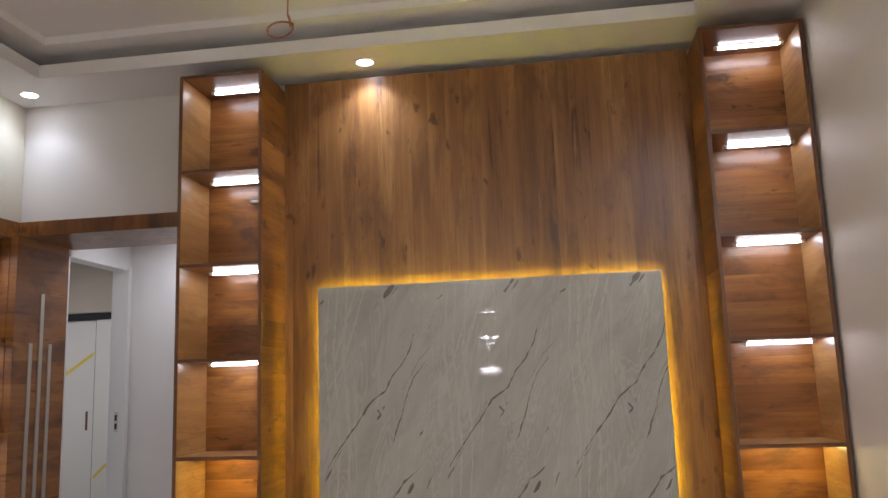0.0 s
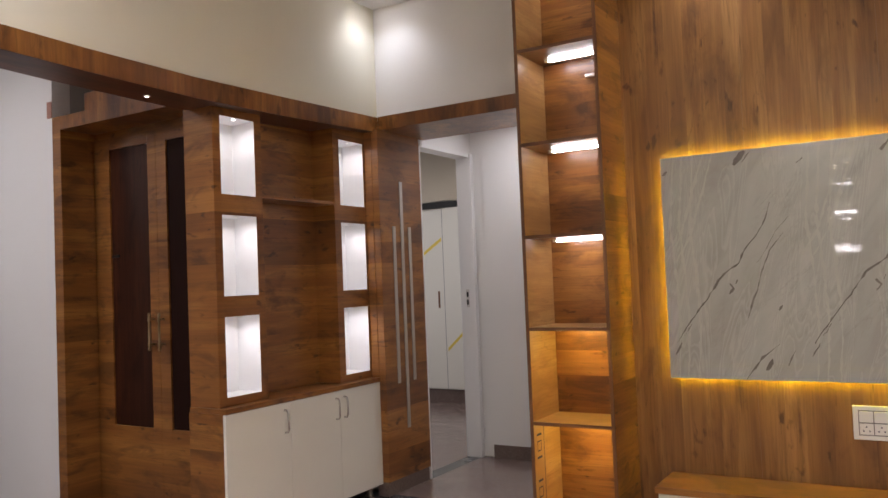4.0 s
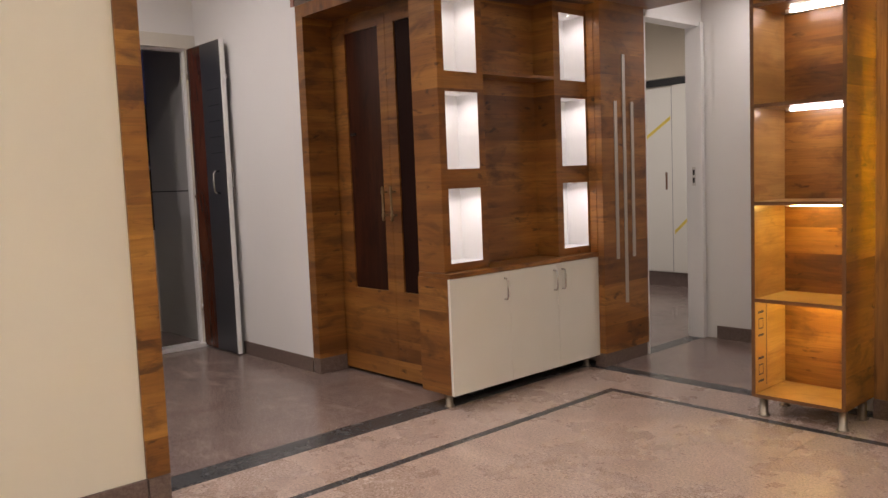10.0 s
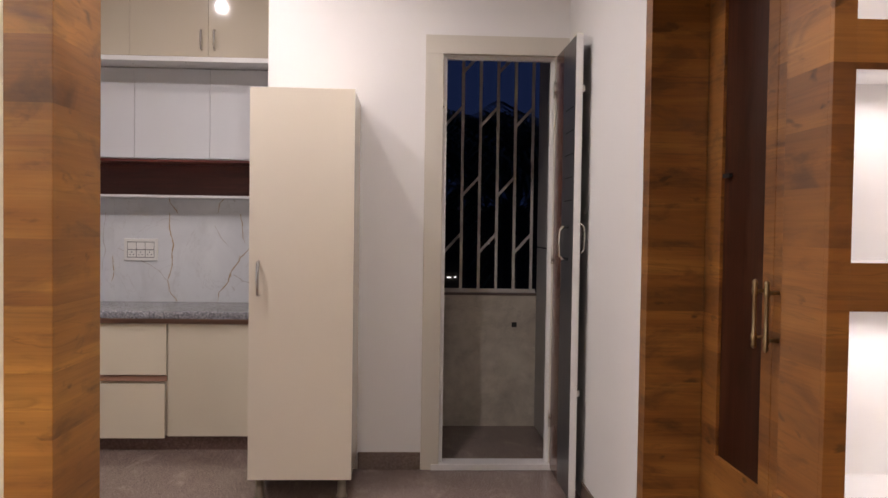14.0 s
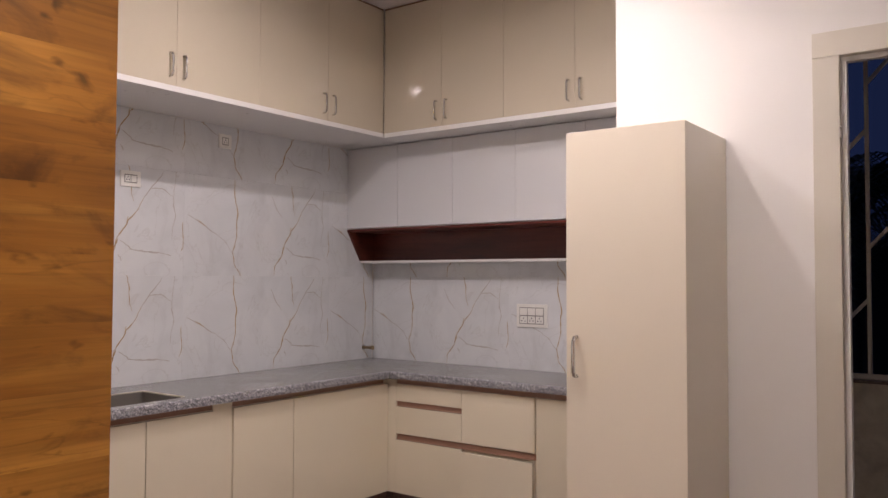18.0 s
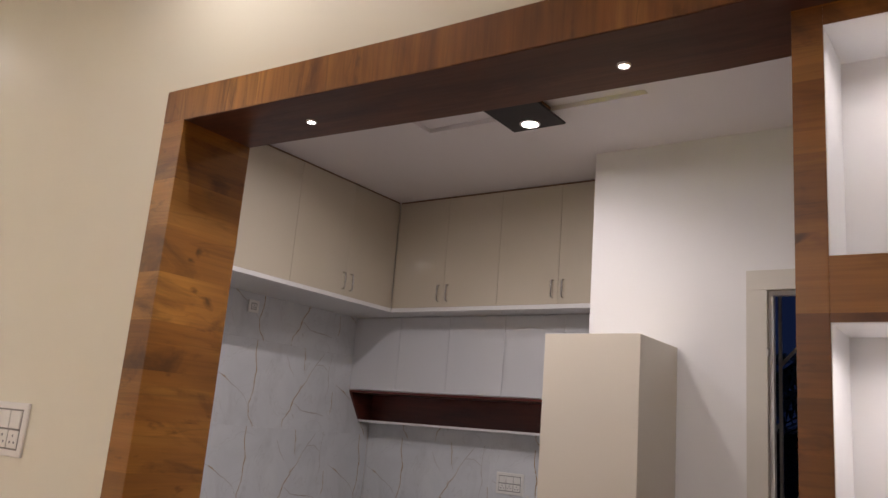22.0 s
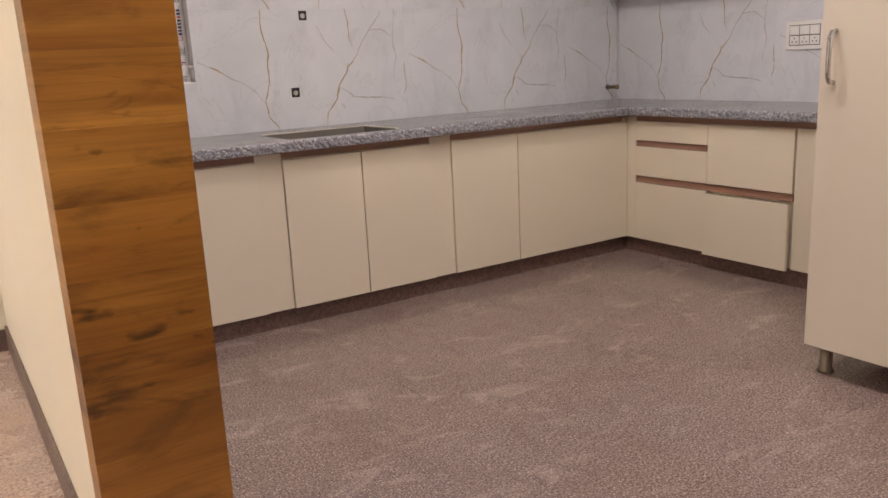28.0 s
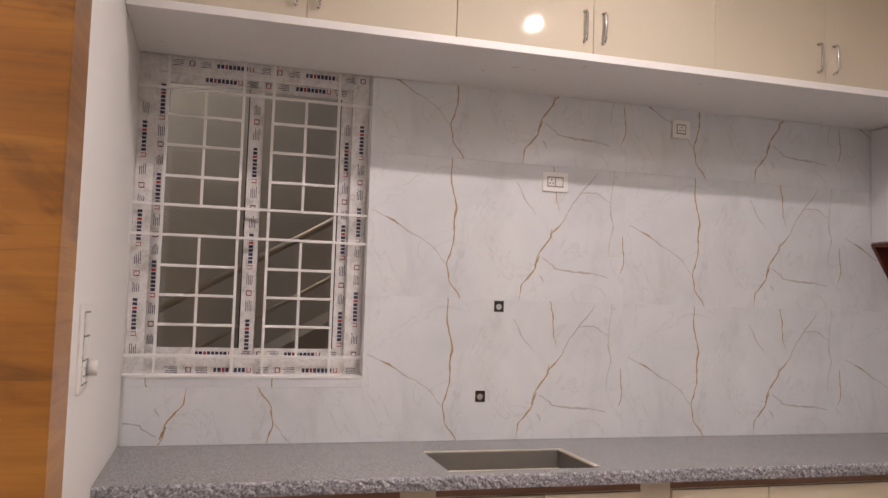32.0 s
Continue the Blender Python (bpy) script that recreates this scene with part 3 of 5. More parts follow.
for i, xa in enumerate((LX1, -1.6, -0.35)):
    xb = (-1.6, -0.35, EX)[i]
    for ya, yb in ((SY, 0.6), (0.6, 1.9), (1.9, 3.1), (3.1, LY0)):
        slab("granite_slab", xa, xb, ya, yb, ROUGHSTONE)
for i, xa in enumerate((-7.1, -6.2, -5.3, -4.4)):
    xb = (-6.2, -5.3, -4.4, BX0)[i]
    for ya, yb in ((-0.75, 0.55), (0.55, 1.95), (1.95, 3.37), (3.37, 4.76)):
        slab("granite_slab", xa, xb, ya, yb, FLOORSTONE)
slab("granite_slab", BX0, KX, -0.75, 1.3, FLOORSTONE)
slab("granite_slab", -3.18, -1.9, HY1, 5.95, FLOORSTONE)
slab("granite_slab", -3.30, -3.18, HY1, 5.19, FLOORSTONE)
for xa, xb in ((-6.5, -4.9), (-4.9, -3.30)):
    for ya, yb in ((5.15, 6.7), (6.7, 8.4)):
        slab("granite_slab", xa, xb, ya, yb, FLOORSTONE)


# skirting
def skirting(x0, x1, y0, y1, z=0.10):
    return solid("skirting", box(x0, x1, y0, y1, 0, z, 0.003), SKIRT, "brown-grey stone skirting along the wall", "skirting", kind="structure")


skirting(WX, WX + 0.012, SY, 1.634, 0.115)
skirting(DRX, DRX + 0.012, 2.18, 2.54)
skirting(-5.62, -4.655, PLY - 0.012, PLY)
skirting(-3.08, -1.99, 5.938, 5.95)
skirting(-3.29, -3.235, 5.925, 5.94)
skirting(WX, EX, SY, SY + 0.012)
skirting(EX - 0.012, EX, SY, 4.2)
skirting(-1.515, 0.73, TVY - 0.012, TVY - 0.001)
solid("baseboard", box(-4.64, -4.563, 3.362, 3.60, 0, 0.105, 0.002), SKIRT, "stone plinth under the wooden jamb", "skirting", kind="structure")
solid("baseboard", box(-3.27, -3.188, 4.69, 5.18, 0, 0.09, 0.002), SKIRT, "stone plinth under the wooden column", "skirting", kind="structure")
solid("baseboard", box(-3.46, -3.205, 1.636, 1.726, 0, 0.115, 0.002), SKIRT, "stone plinth under the wooden post", "skirting", kind="structure")

# teak darkened so the beam's underside carries its shade in the colour
SHADED_SOFFIT = laminate_wood("teak laminate, shaded soffit tone", (0, 1, 0), 9.0, ((0.04, 0.014, 0.009), (0.13, 0.046, 0.024), (0.18, 0.068, 0.034)), 0.3, 0.4)
# ---- portal round the kitchen opening ----
portal = thing("portal_frame", (-3.34, 1.65, 0), "wood laminate portal frame round the kitchen opening", "door frame")
part("post", box(-3.463, -3.21, 1.632, 1.730, 0.115, 2.372, 0.002), WOODLIT, portal)
# the beam is bent a little between its ends to fit the camera's view
UNDERSIDE = ((1.632, 2.374), (2.1, 2.359), (2.6, 2.342), (3.2, 2.331), (3.8, 2.340), (4.3, 2.356), (4.745, 2.374))
TOP = ((4.745, 2.470), (4.3, 2.459), (3.8, 2.447), (3.2, 2.436), (2.6, 2.443), (2.1, 2.457), (1.632, 2.473))
part("beam", prism(UNDERSIDE + TOP, "x", -3.463, -3.21), WOODB, portal)
# thin dark sheet added under the beam, painted as its shade
part("soffit", prism([(y, z - 0.0018) for y, z in UNDERSIDE[:0:-1]] + [(1.732, 2.3688)] + [(1.732, 2.3702)] + [(y, z - 0.0003) for y, z in UNDERSIDE[1:]], "x", -3.460, -3.213), SHADED_SOFFIT, portal)
part("hall_beam", box(-3.2095, -1.976, 4.745, 5.27, 2.385, 2.474, 0.002), WOODB, portal)

# column with metal strips
column = thing("wooden_column", (-3.23, 4.93, 0), "wood laminate column with three metal strips beside the crockery unit", "column")
part("panel", box(-3.27, -3.18, 4.69, 5.188, 0.09, 2.385, 0.002), WOODH, column)
for y, z0, z1 in ((4.84, 0.709, 1.75), (4.935, 0.404, 2.056), (5.025, 0.71, 1.75)):
    part("metal_strip", box(-3.18, -3.174, y - 0.016, y + 0.016, z0, z1, 0.001), STRIPE, column)


# ---- lamps ----
def downlight(x, y, z, power, colour=(0.93, 0.96, 1.0), r=0.055, name="downlight", label="round white recessed ceiling downlight, lit", lens=None, group="ceiling downlights", spread=165):
    t = thing(name, (x, y, z), label, "ceiling light", group)
    bm = bmesh.new()
    n = 28
    prof = ((r * 0.8, 0.004), (r * 0.82, -0.004), (r * 1.0, -0.006), (r * 1.14, -0.003), (r * 1.18, 0.0))
    rings = [[bm.verts.new((x + q * math.cos(a * 2 * math.pi / n), y + q * math.sin(a * 2 * math.pi / n), z + dz)) for a in range(n)] for q, dz in prof]
    for u, v in zip(rings, rings[1:]):
        for k in range(n):
            bm.faces.new((u[k], u[(k + 1) % n], v[(k + 1) % n], v[k])).smooth = True
    part("rim", bm, PLASTIC, t)
    bm = bmesh.new()
    bmesh.ops.create_circle(bm, cap_ends=True, segments=n, radius=r * 0.81, matrix=Matrix.Translation((x, y, z - 0.002)))
    part("lens", bm, lens or LENS, t)
    lamp = bpy.data.lights.new("downlight_lamp", "AREA")
    lamp.shape, lamp.size, lamp.energy, lamp.color, lamp.spread = "DISK", r * 1.4, power, colour, radians(spread)
    ob = new("lamp", lamp)
    ob.matrix_basis = look((x, y, z - 0.012), (x, y, z - 1))
    place(ob, t)
    return t


LIV = 19
# the two beyond y = 4 are seen; the others are unseen, added fill
for x, y, p, sp in ((-3.057, 4.556, 1.05, 118), (-1.01, 4.535, 3.3, 112), (-3.0, 2.0, 5.2, 165), (-3.0, -0.4, 3.5, 165), (-1.03, -0.4, LIV, 165), (0.95, -0.4, LIV, 165), (0.95, 2.0, LIV * 1.35, 165)):
    downlight(x, y, CZ, p, (0.80, 0.89, 1.0) if y > 4 else (0.93, 0.96, 1.0), spread=sp)
for x, y, lx, ly, p, sp in ((-5.36, 1.60, -5.449, 1.584, 4.2, 145), (-4.855, 0.98, -4.844, 0.883, 12.6, 176), (-4.895, 2.25, -4.86, 2.25, 5.4, 145)):
    tray = thing("lamp_box", (x, y, KZ), "square dark glossy lamp box under the kitchen ceiling", "ceiling light", "kitchen lamp boxes")
    part("plate", box(x - 0.168, x + 0.168, y - 0.16, y + 0.16, 3.222, 3.234, 0.002), PLATE, tray)
    part("side", box(x - 0.11, x + 0.11, y - 0.10, y + 0.10, 3.234, 3.304, 0.002), WOODB, tray)
    downlight(lx, ly, 3.221, p, r=0.048, spread=sp, lens=LENS_KITCHEN)
part("light_strip", box(-5.017, -5.0055, 2.268, 2.35, 3.238, 3.254, 0), LED_AMBER, tray, "yellow light strip")
bulb = thing("bulb_holder", (-4.98, 0.777, KZ), "small white bulb holder hanging from the kitchen ceiling", "bulb holder")
part("stem", tube([(-4.98, 0.777, KZ), (-4.98, 0.777, 3.23)], 0.006, 8), PLASTIC, bulb)
part("cup", tube([(-4.98, 0.777, 3.23), (-4.98, 0.777, 3.225), (-4.98, 0.777, 3.19), (-4.98, 0.777, 3.185)], [0.008, 0.018, 0.018, 0.014], 14), STEEL, bulb)
part("socket", tube([(-4.98, 0.777, 3.186), (-4.98, 0.777, 3.182)], 0.011, 12), BLACK, bulb)
for y, z, p in ((2.108, 2.3569, 3.0), (3.03, 2.3322, 1.0)):
    downlight(-3.355, y, z, p, r=0.013, spread=120, name="spotlight", label="small lit spotlight in the wooden beam", lens=LENS_SMALL, group="beam spotlights")
# unseen lamps, added to brighten the bedroom and the hall
downlight(-4.9, 6.6, 3.0, 20)
downlight(-2.6, 5.5, 2.62, 4.2)


# lit bars added on the south wall, an unseen stand-in for what the marble mirrors
GLINT = glow("cool lit bar", (0.95, 0.97, 1.0), 20.0)
glint_bars = thing("glint_bars", (-0.87, SY, 1.9), "three stacked light bars, stand-in for an unseen source mirrored in the marble", "wall light")
for z, bars in ((2.215, ((0.02, 0.07),)), (1.915, ((0.024, 0.10), (0.008, 0.11), (-0.055, 0.05))), (1.545, ((0.045, 0.02), (0.02, 0.12), (-0.002, 0.06), (-0.02, 0.12)))):
    part("backplate", box(-1.01, -0.73, SY, SY + 0.02, z - 0.07, z + 0.06, 0.003), PLASTIC, glint_bars)
    for dz, w in bars:
        part("light_bar", box(-0.87 - w, -0.87 + w, SY + 0.021, SY + 0.033, z + dz - 0.004, z + dz + 0.004, 0.002), GLINT, glint_bars)


# ---- shared fittings ----
GAPGREY = plain("grey shadow gap", (0.24, 0.23, 0.22), 0.6)

def bow_handle(name, a, b, out, mat=CHROME, r=0.0055, parent=None):
    """A bow handle from a to b standing out along the vector out."""
    a, b, o = Vector(a), Vector(b), Vector(out)
    d = b - a
    pts = [a, a + o * 0.7 + d * 0.02, a + o + d * 0.12, a + o * 1.08 + d * 0.5, b + o - d * 0.12, b + o * 0.7 - d * 0.02, b]
    return part(name, tube(pts, r, 8), mat, parent)


def switchboard(centre, w, h, axis, sign, rows=2, cols=3, label="white switch board with switches and sockets", socket_row=0):
    """A modular board; axis is the wall's normal, along +axis or -axis."""
    cx, cy, cz = centre
    t = thing("switch_board", centre, label, "switch board")
    def plate(name, u0, u1, v0, v1, d0, d1, mat, bev=0.002, parent=t):
        if axis == "x":
            a, b = sorted((cx + sign * d0, cx + sign * d1))
            return part(name, box(a, b, cy + u0, cy + u1, cz + v0, cz + v1, bev), mat, parent)
        a, b = sorted((cy + sign * d0, cy + sign * d1))
        return part(name, box(cx + u0, cx + u1, a, b, cz + v0, cz + v1, bev), mat, parent)
    plate("plate", -w / 2, w / 2, -h / 2, h / 2, 0, 0.010, PLASTIC, 0.004)
    mw, mh = (w - 0.05) / cols, (h - 0.045) / rows
    for i in range(cols):
        for j in range(rows):
            u, v = -w / 2 + 0.025 + i * mw, -h / 2 + 0.0225 + j * mh
            k = plate("switch" if j > socket_row - 1 + (rows == 1) else "socket", u + 0.0024, u + mw - 0.0024, v + 0.003, v + mh - 0.003, 0.0095, 0.0145 if j else 0.012, PLASTIC, 0.0012)
            if j == 0 and (rows > 1 or i == (cols - 1 if axis == "y" and sign > 0 else 0)):
                for du, dv in ((0.5, 0.68), (0.3, 0.35), (0.7, 0.35)):
                    plate("pin_hole", u + mw * du - 0.0032, u + mw * du + 0.0032, v + mh * dv - 0.0032, v + mh * dv + 0.0032, 0.0115, 0.0124, INK, 0, k)
    plate("gap", -w / 2 + 0.023, w / 2 - 0.023, -h / 2 + 0.0205, h / 2 - 0.0205, 0.0088, 0.0104, GAPGREY, 0)
    return t


def leg(x, y, h, parent, r=0.021):
    p = part("leg", tube([(x, y, 0.0), (x, y, 0.006), (x, y, 0.012), (x, y, h)], [r * 1.35, r * 1.35, r, r], 16), LEGMETAL, parent)
    return p


# ---- television wall ----
panel = thing("wall_panel", (-0.39, TVY + 0.02, 0), "brown wood laminate wall panelling with upright grain", "wall panel")
for xa, xb in ((-1.515, -0.9), (-0.9, -0.29), (-0.29, 0.32), (0.32, 0.735)):
    part("panel_board", box(xa + 0.0002, xb - 0.0002, TVY, NY, 0.0, 3.155, 0.0003), WOODV, panel)


def ribbon(bm, pts, width, y, index, rng, wander=0.0012, jitter=(0.12, 1.0)):
    """A thin wandering vein in the x-z plane at depth y."""
    fine = []
    for (a, b) in zip(pts, pts[1:]):
        a, b = Vector((a[0], 0, a[1])), Vector((b[0], 0, b[1]))
        n = max(2, int((b - a).length / 0.018))
        for k in range(n):
            fine.append(a.lerp(b, k / n) + Vector((math.sin(len(fine) * 0.55 + a.x * 40), 0, math.cos(len(fine) * 0.41))) * wander + Vector((rng.uniform(-1, 1), 0, rng.uniform(-1, 1))) * 0.0022)
    fine.append(Vector((pts[-1][0], 0, pts[-1][1])))
    prev = None
    for i, p in enumerate(fine):
        d = (fine[min(i + 1, len(fine) - 1)] - fine[max(i - 1, 0)]).normalized()
        s = Vector((-d.z, 0, d.x))
        f = i / (len(fine) - 1)
        w = width * (0.25 + 0.75 * math.sin(math.pi * min(1, max(0, 0.12 + 0.8 * f)))) * rng.uniform(*jitter)
        q = [bm.verts.new((p.x + s.x * w / 2, y, p.z + s.z * w / 2)), bm.verts.new((p.x - s.x * w / 2, y, p.z - s.z * w / 2))]
        if prev:
            fc = bm.faces.new((prev[0], prev[1], q[1], q[0]))
            fc.material_index = index
        prev = q


def clip(bm, x0, x1, z0, z1):
    for co, no in (((x0, 0, 0), (-1, 0, 0)), ((x1, 0, 0), (1, 0, 0)), ((0, 0, z0), (0, 0, -1)), ((0, 0, z1), (0, 0, 1))):
        bmesh.ops.bisect_plane(bm, geom=list(bm.verts) + list(bm.edges) + list(bm.faces), plane_co=co, plane_no=no, clear_outer=True)
    return bm


MX0, MX1, MZ0, MZ1, MY = -1.312, 0.505, 0.826, 1.962, 4.60
marble = thing("marble_panel", (-0.4, MY, 1.4), "white marble panel with grey veins, lit amber from behind", "wall panel")
part("sheet", box(MX0, MX1, MY, MY + 0.018, MZ0, MZ1, 0.001), MARBLE, marble)
rng = random.Random(4)
veins = bmesh.new()
for k in range(-1, 3):
    s = 0.645 * k
    def sh(pts):
        return [(x + s, z) for x, z in pts]
    ribbon(veins, sh([(-0.787, 1.692), (-0.806, 1.629), (-0.852, 1.545), (-0.909, 1.476), (-0.949, 1.399), (-1.036, 1.336), (-1.102, 1.236), (-1.167, 1.15), (-1.2, 1.107), (-1.25, 1.035), (-1.267, 1.007)]), 0.014, MY - 0.0006, 0, rng)
    ribbon(veins, sh([(-1.19, 1.10), (-1.215, 1.06), (-1.23, 1.045)]), 0.008, MY - 0.0006, 0, rng)
    ribbon(veins, sh([(-1.245, 1.007), (-1.28, 0.943)]), 0.012, MY - 0.0006, 0, rng)
    ribbon(veins, sh([(-0.735, 1.54), (-0.801, 1.457), (-0.835, 1.373), (-0.866, 1.26), (-0.901, 1.176), (-0.918, 1.125)]), 0.008, MY - 0.0006, 0, rng)
    ribbon(veins, sh([(-0.862, 1.27), (-0.885, 1.22), (-0.905, 1.15), (-0.912, 1.14)]), 0.010, MY - 0.0007, 0, rng)
    ribbon(veins, sh([(-0.70, 1.62), (-0.76, 1.56), (-0.83, 1.44), (-0.86, 1.40)]), 0.004, MY - 0.0006, 0, rng)
    ribbon(veins, sh([(-0.895, 1.955), (-0.92, 1.925), (-0.947, 1.889)]), 0.034, MY - 0.0006, 0, rng)
    ribbon(veins, sh([(-0.87, 1.945), (-0.905, 1.90)]), 0.010, MY - 0.0007, 0, rng)
    ribbon(veins, sh([(-0.995, 1.30), (-0.975, 1.276), (-0.998, 1.25)]), 0.020, MY - 0.0006, 0, rng)
    ribbon(veins, sh([(-0.955, 1.32), (-0.965, 1.30)]), 0.012, MY - 0.0006, 0, rng)
    ribbon(veins, sh([(-0.78, 1.0), (-0.82, 0.965), (-0.86, 0.939), (-0.907, 0.87), (-0.939, 0.828)]), 0.016, MY - 0.0006, 0, rng)
    ribbon(veins, sh([(-0.81, 0.93), (-0.83, 0.893), (-0.845, 0.875)]), 0.026, MY - 0.0006, 0, rng)
    ribbon(veins, sh([(-0.71, 0.97), (-0.743, 0.9)]), 0.010, MY - 0.0006, 0, rng)
    ribbon(veins, sh([(-0.63, 1.888), (-0.66, 1.87)]), 0.018, MY - 0.0006, 0, rng)
    ribbon(veins, sh([(-0.755, 1.19), (-0.772, 1.165)]), 0.012, MY - 0.0006, 0, rng)
    ribbon(veins, sh([(-0.93, 1.82), (-0.98, 1.74), (-1.02, 1.68)]), 0.004, MY - 0.0006, 1, rng)
    for q, dx in enumerate((0.0, 0.045, 0.10)):
        ribbon(veins, sh([(-0.60 + dx, 1.96), (-0.63 + dx, 1.6), (-0.61 + dx, 1.35), (-0.60 + dx, 1.1), (-0.62 + dx, 0.83)]), 0.022, MY - 0.0003 - 0.00005 * q, 1, rng)
    for q, dx in enumerate((0.0, 0.05)):
        ribbon(veins, sh([(-0.45 + dx, 1.96), (-0.58 + dx, 1.55), (-0.66 + dx, 1.42)]), 0.020, MY - 0.00045 - 0.00005 * q, 1, rng)
clip(veins, MX0 + 0.002, MX1 - 0.002, MZ0 + 0.002, MZ1 - 0.002)
part("veining", veins, [VEIN_GREY, VEIN_SOFT], marble)
part("backing", box(MX0 + 0.07, MX1 - 0.07, MY + 0.018, TVY, MZ0 + 0.07, MZ1 - 0.07, 0), WOODEDGE, marble)
for a in ((MX0 + 0.02, MX1 - 0.02, MZ1 - 0.030, MZ1 - 0.022), (MX0 + 0.02, MX1 - 0.02, MZ0 + 0.022, MZ0 + 0.030), (MX0 + 0.022, MX0 + 0.030, MZ0 + 0.032, MZ1 - 0.032), (MX1 - 0.030, MX1 - 0.022, MZ0 + 0.032, MZ1 - 0.032)):
    part("light_strip", box(a[0], a[1], TVY - 0.018, TVY - 0.010, a[2], a[3], 0), LED_AMBER, marble, "amber light strip")

tvu = thing("tv_unit", (-0.4, 4.46, 0), "low white television cabinet with a wood top and drawers", "tv cabinet")
part("top", box(-1.325, 0.52, 4.275, 4.60, 0.315, 0.347, 0.002), WOODH, tvu)
part("body", box(-1.31, 0.505, 4.31, 4.60, 0.05, 0.314, 0.001), WHITELAM, tvu)
for xa, xb in ((-1.312, -0.71), (-0.705, -0.10), (-0.095, 0.507)):
    d = part("drawer_front", box(xa, xb, 4.288, 4.308, 0.05, 0.311, 0.0015), WHITELAM, tvu)
    m = (xa + xb) / 2
    bow_handle("handle", (m - 0.062, 4.288, 0.185), (m + 0.062, 4.288, 0.185), (0, -0.024, 0), CHROME, 0.005, d)
part("plinth", box(-1.29, 0.485, 4.34, 4.59, 0.0, 0.05, 0), WOODEDGE, tvu)
switchboard((-0.368, TVY, 0.638), 0.235, 0.158, "y", -1)


def shelf_tower(x0, x1):
    t = thing("shelf_tower", ((x0 + x1) / 2, 4.47, 0), "tall narrow open wooden shelf with light tubes under each shelf", "shelf", "lit shelf towers")
    y0, y1, z0, z1 = 4.294, 4.632, 0.108, 3.112
    part("side_board", box(x0, x0 + 0.018, y0, y1, z0, z1, 0.001), WOODH, t)
    part("side_board", box(x1 - 0.018, x1, y0, y1, z0, z1, 0.001), WOODH, t)
    # added thin linings, pale to show tube light on the side boards
    part("lit_lining", box(x0 + 0.018, x0 + 0.0195, y0 + 0.003, y1, z0 + 0.016, z1 - 0.019, 0), SHELFTOP, t)
    part("lit_lining", box(x1 - 0.0195, x1 - 0.018, y0 + 0.003, y1, z0 + 0.016, z1 - 0.019, 0), SHELFTOP, t)
    part("back_panel", box(x0, x1, y1, TVY - 0.001 if x1 > 0 else TVY + 0.01, z0, z1, 0), WOODH, t)
    zs = (0.123, 0.617, 1.109, 1.593, 2.083, 2.585, 3.112)
    for i, z in enumerate(zs):
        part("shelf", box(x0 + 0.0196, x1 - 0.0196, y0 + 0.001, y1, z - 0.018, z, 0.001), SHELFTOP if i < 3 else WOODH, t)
        part("edge_band", box(x0 + 0.018, x1 - 0.018, y0 - 0.0006, y0 + 0.001, z - 0.018, z, 0), WOODEDGE, t)
        if i:
            a, b = x1 - 0.355, x1 - 0.055
            k = part("light_tube", box(a, b, 4.50, 4.522, z - 0.033, z - 0.023, 0.003), LED_TUBE if i > 2 else LED_WARM, t, "glowing white light tube")
            part("tube_housing", box(a - 0.022, b + 0.022, 4.497, 4.525, z - 0.023, z - 0.0185, 0.001), PLASTIC, k)
            part("tube_end", box(a - 0.022, a, 4.499, 4.523, z - 0.034, z - 0.023, 0.001), PLASTIC, k)
            part("tube_end", box(b, b + 0.022, 4.499, 4.523, z - 0.034, z - 0.023, 0.001), PLASTIC, k)
    part("edge_band", box(x0, x0 + 0.018, y0 - 0.0006, y0 + 0.0005, z0, z1, 0), WOODEDGE, t)
    part("edge_band", box(x1 - 0.018, x1, y0 - 0.0006, y0 + 0.0005, z0, z1, 0), WOODEDGE, t)
    for x in (x0 + 0.035, x1 - 0.035):
        leg(x, y0 + 0.06, z0, t)
        leg(x, y1 - 0.04, z0, t)
    return t


tower = shelf_tower(-1.977, -1.514)
film = part("film", box(-1.9573, -1.9569, 4.30, 4.43, 0.13, 0.595, 0), FILM, tower, "pale protective film with black print")
for z in (0.18, 0.30, 0.42, 0.54):
    part("print_bar", box(-1.9569, -1.9565, 4.325, 4.385, z - 0.006, z + 0.006, 0), INK, film)
for z in (0.24, 0.48):
    part("print_mark", box(-1.9569, -1.9565, 4.33, 4.38, z - 0.028, z - 0.022, 0), INK, film)
    part("print_mark", box(-1.9569, -1.9565, 4.33, 4.38, z + 0.022, z + 0.028, 0), INK, film)
    part("print_mark", box(-1.9569, -1.9565, 4.33, 4.335, z - 0.022, z + 0.022, 0), INK, film)
    part("print_mark", box(-1.9569, -1.9565, 4.375, 4.38, z - 0.022, z + 0.022, 0), INK, film)
part("print_line", box(-1.9569, -1.9565, 4.412, 4.417, 0.15, 0.58, 0), INK, film)
shelf_tower(0.732, 1.222)
solid("paper_scrap", box(-1.70, -1.645, 4.60, 4.6315, 2.462, 2.474, 0.001), PLASTIC, "scrap of white tape on the shelf back", "tape")

# hanging wire
wire = bmesh.new()
add_tube(wire, [(-0.985, 3.2, 3.39), (-0.986, 3.2, 3.1), (-0.984, 3.2, 2.9), (-0.985, 3.2, 2.845)], 0.0035, 6)
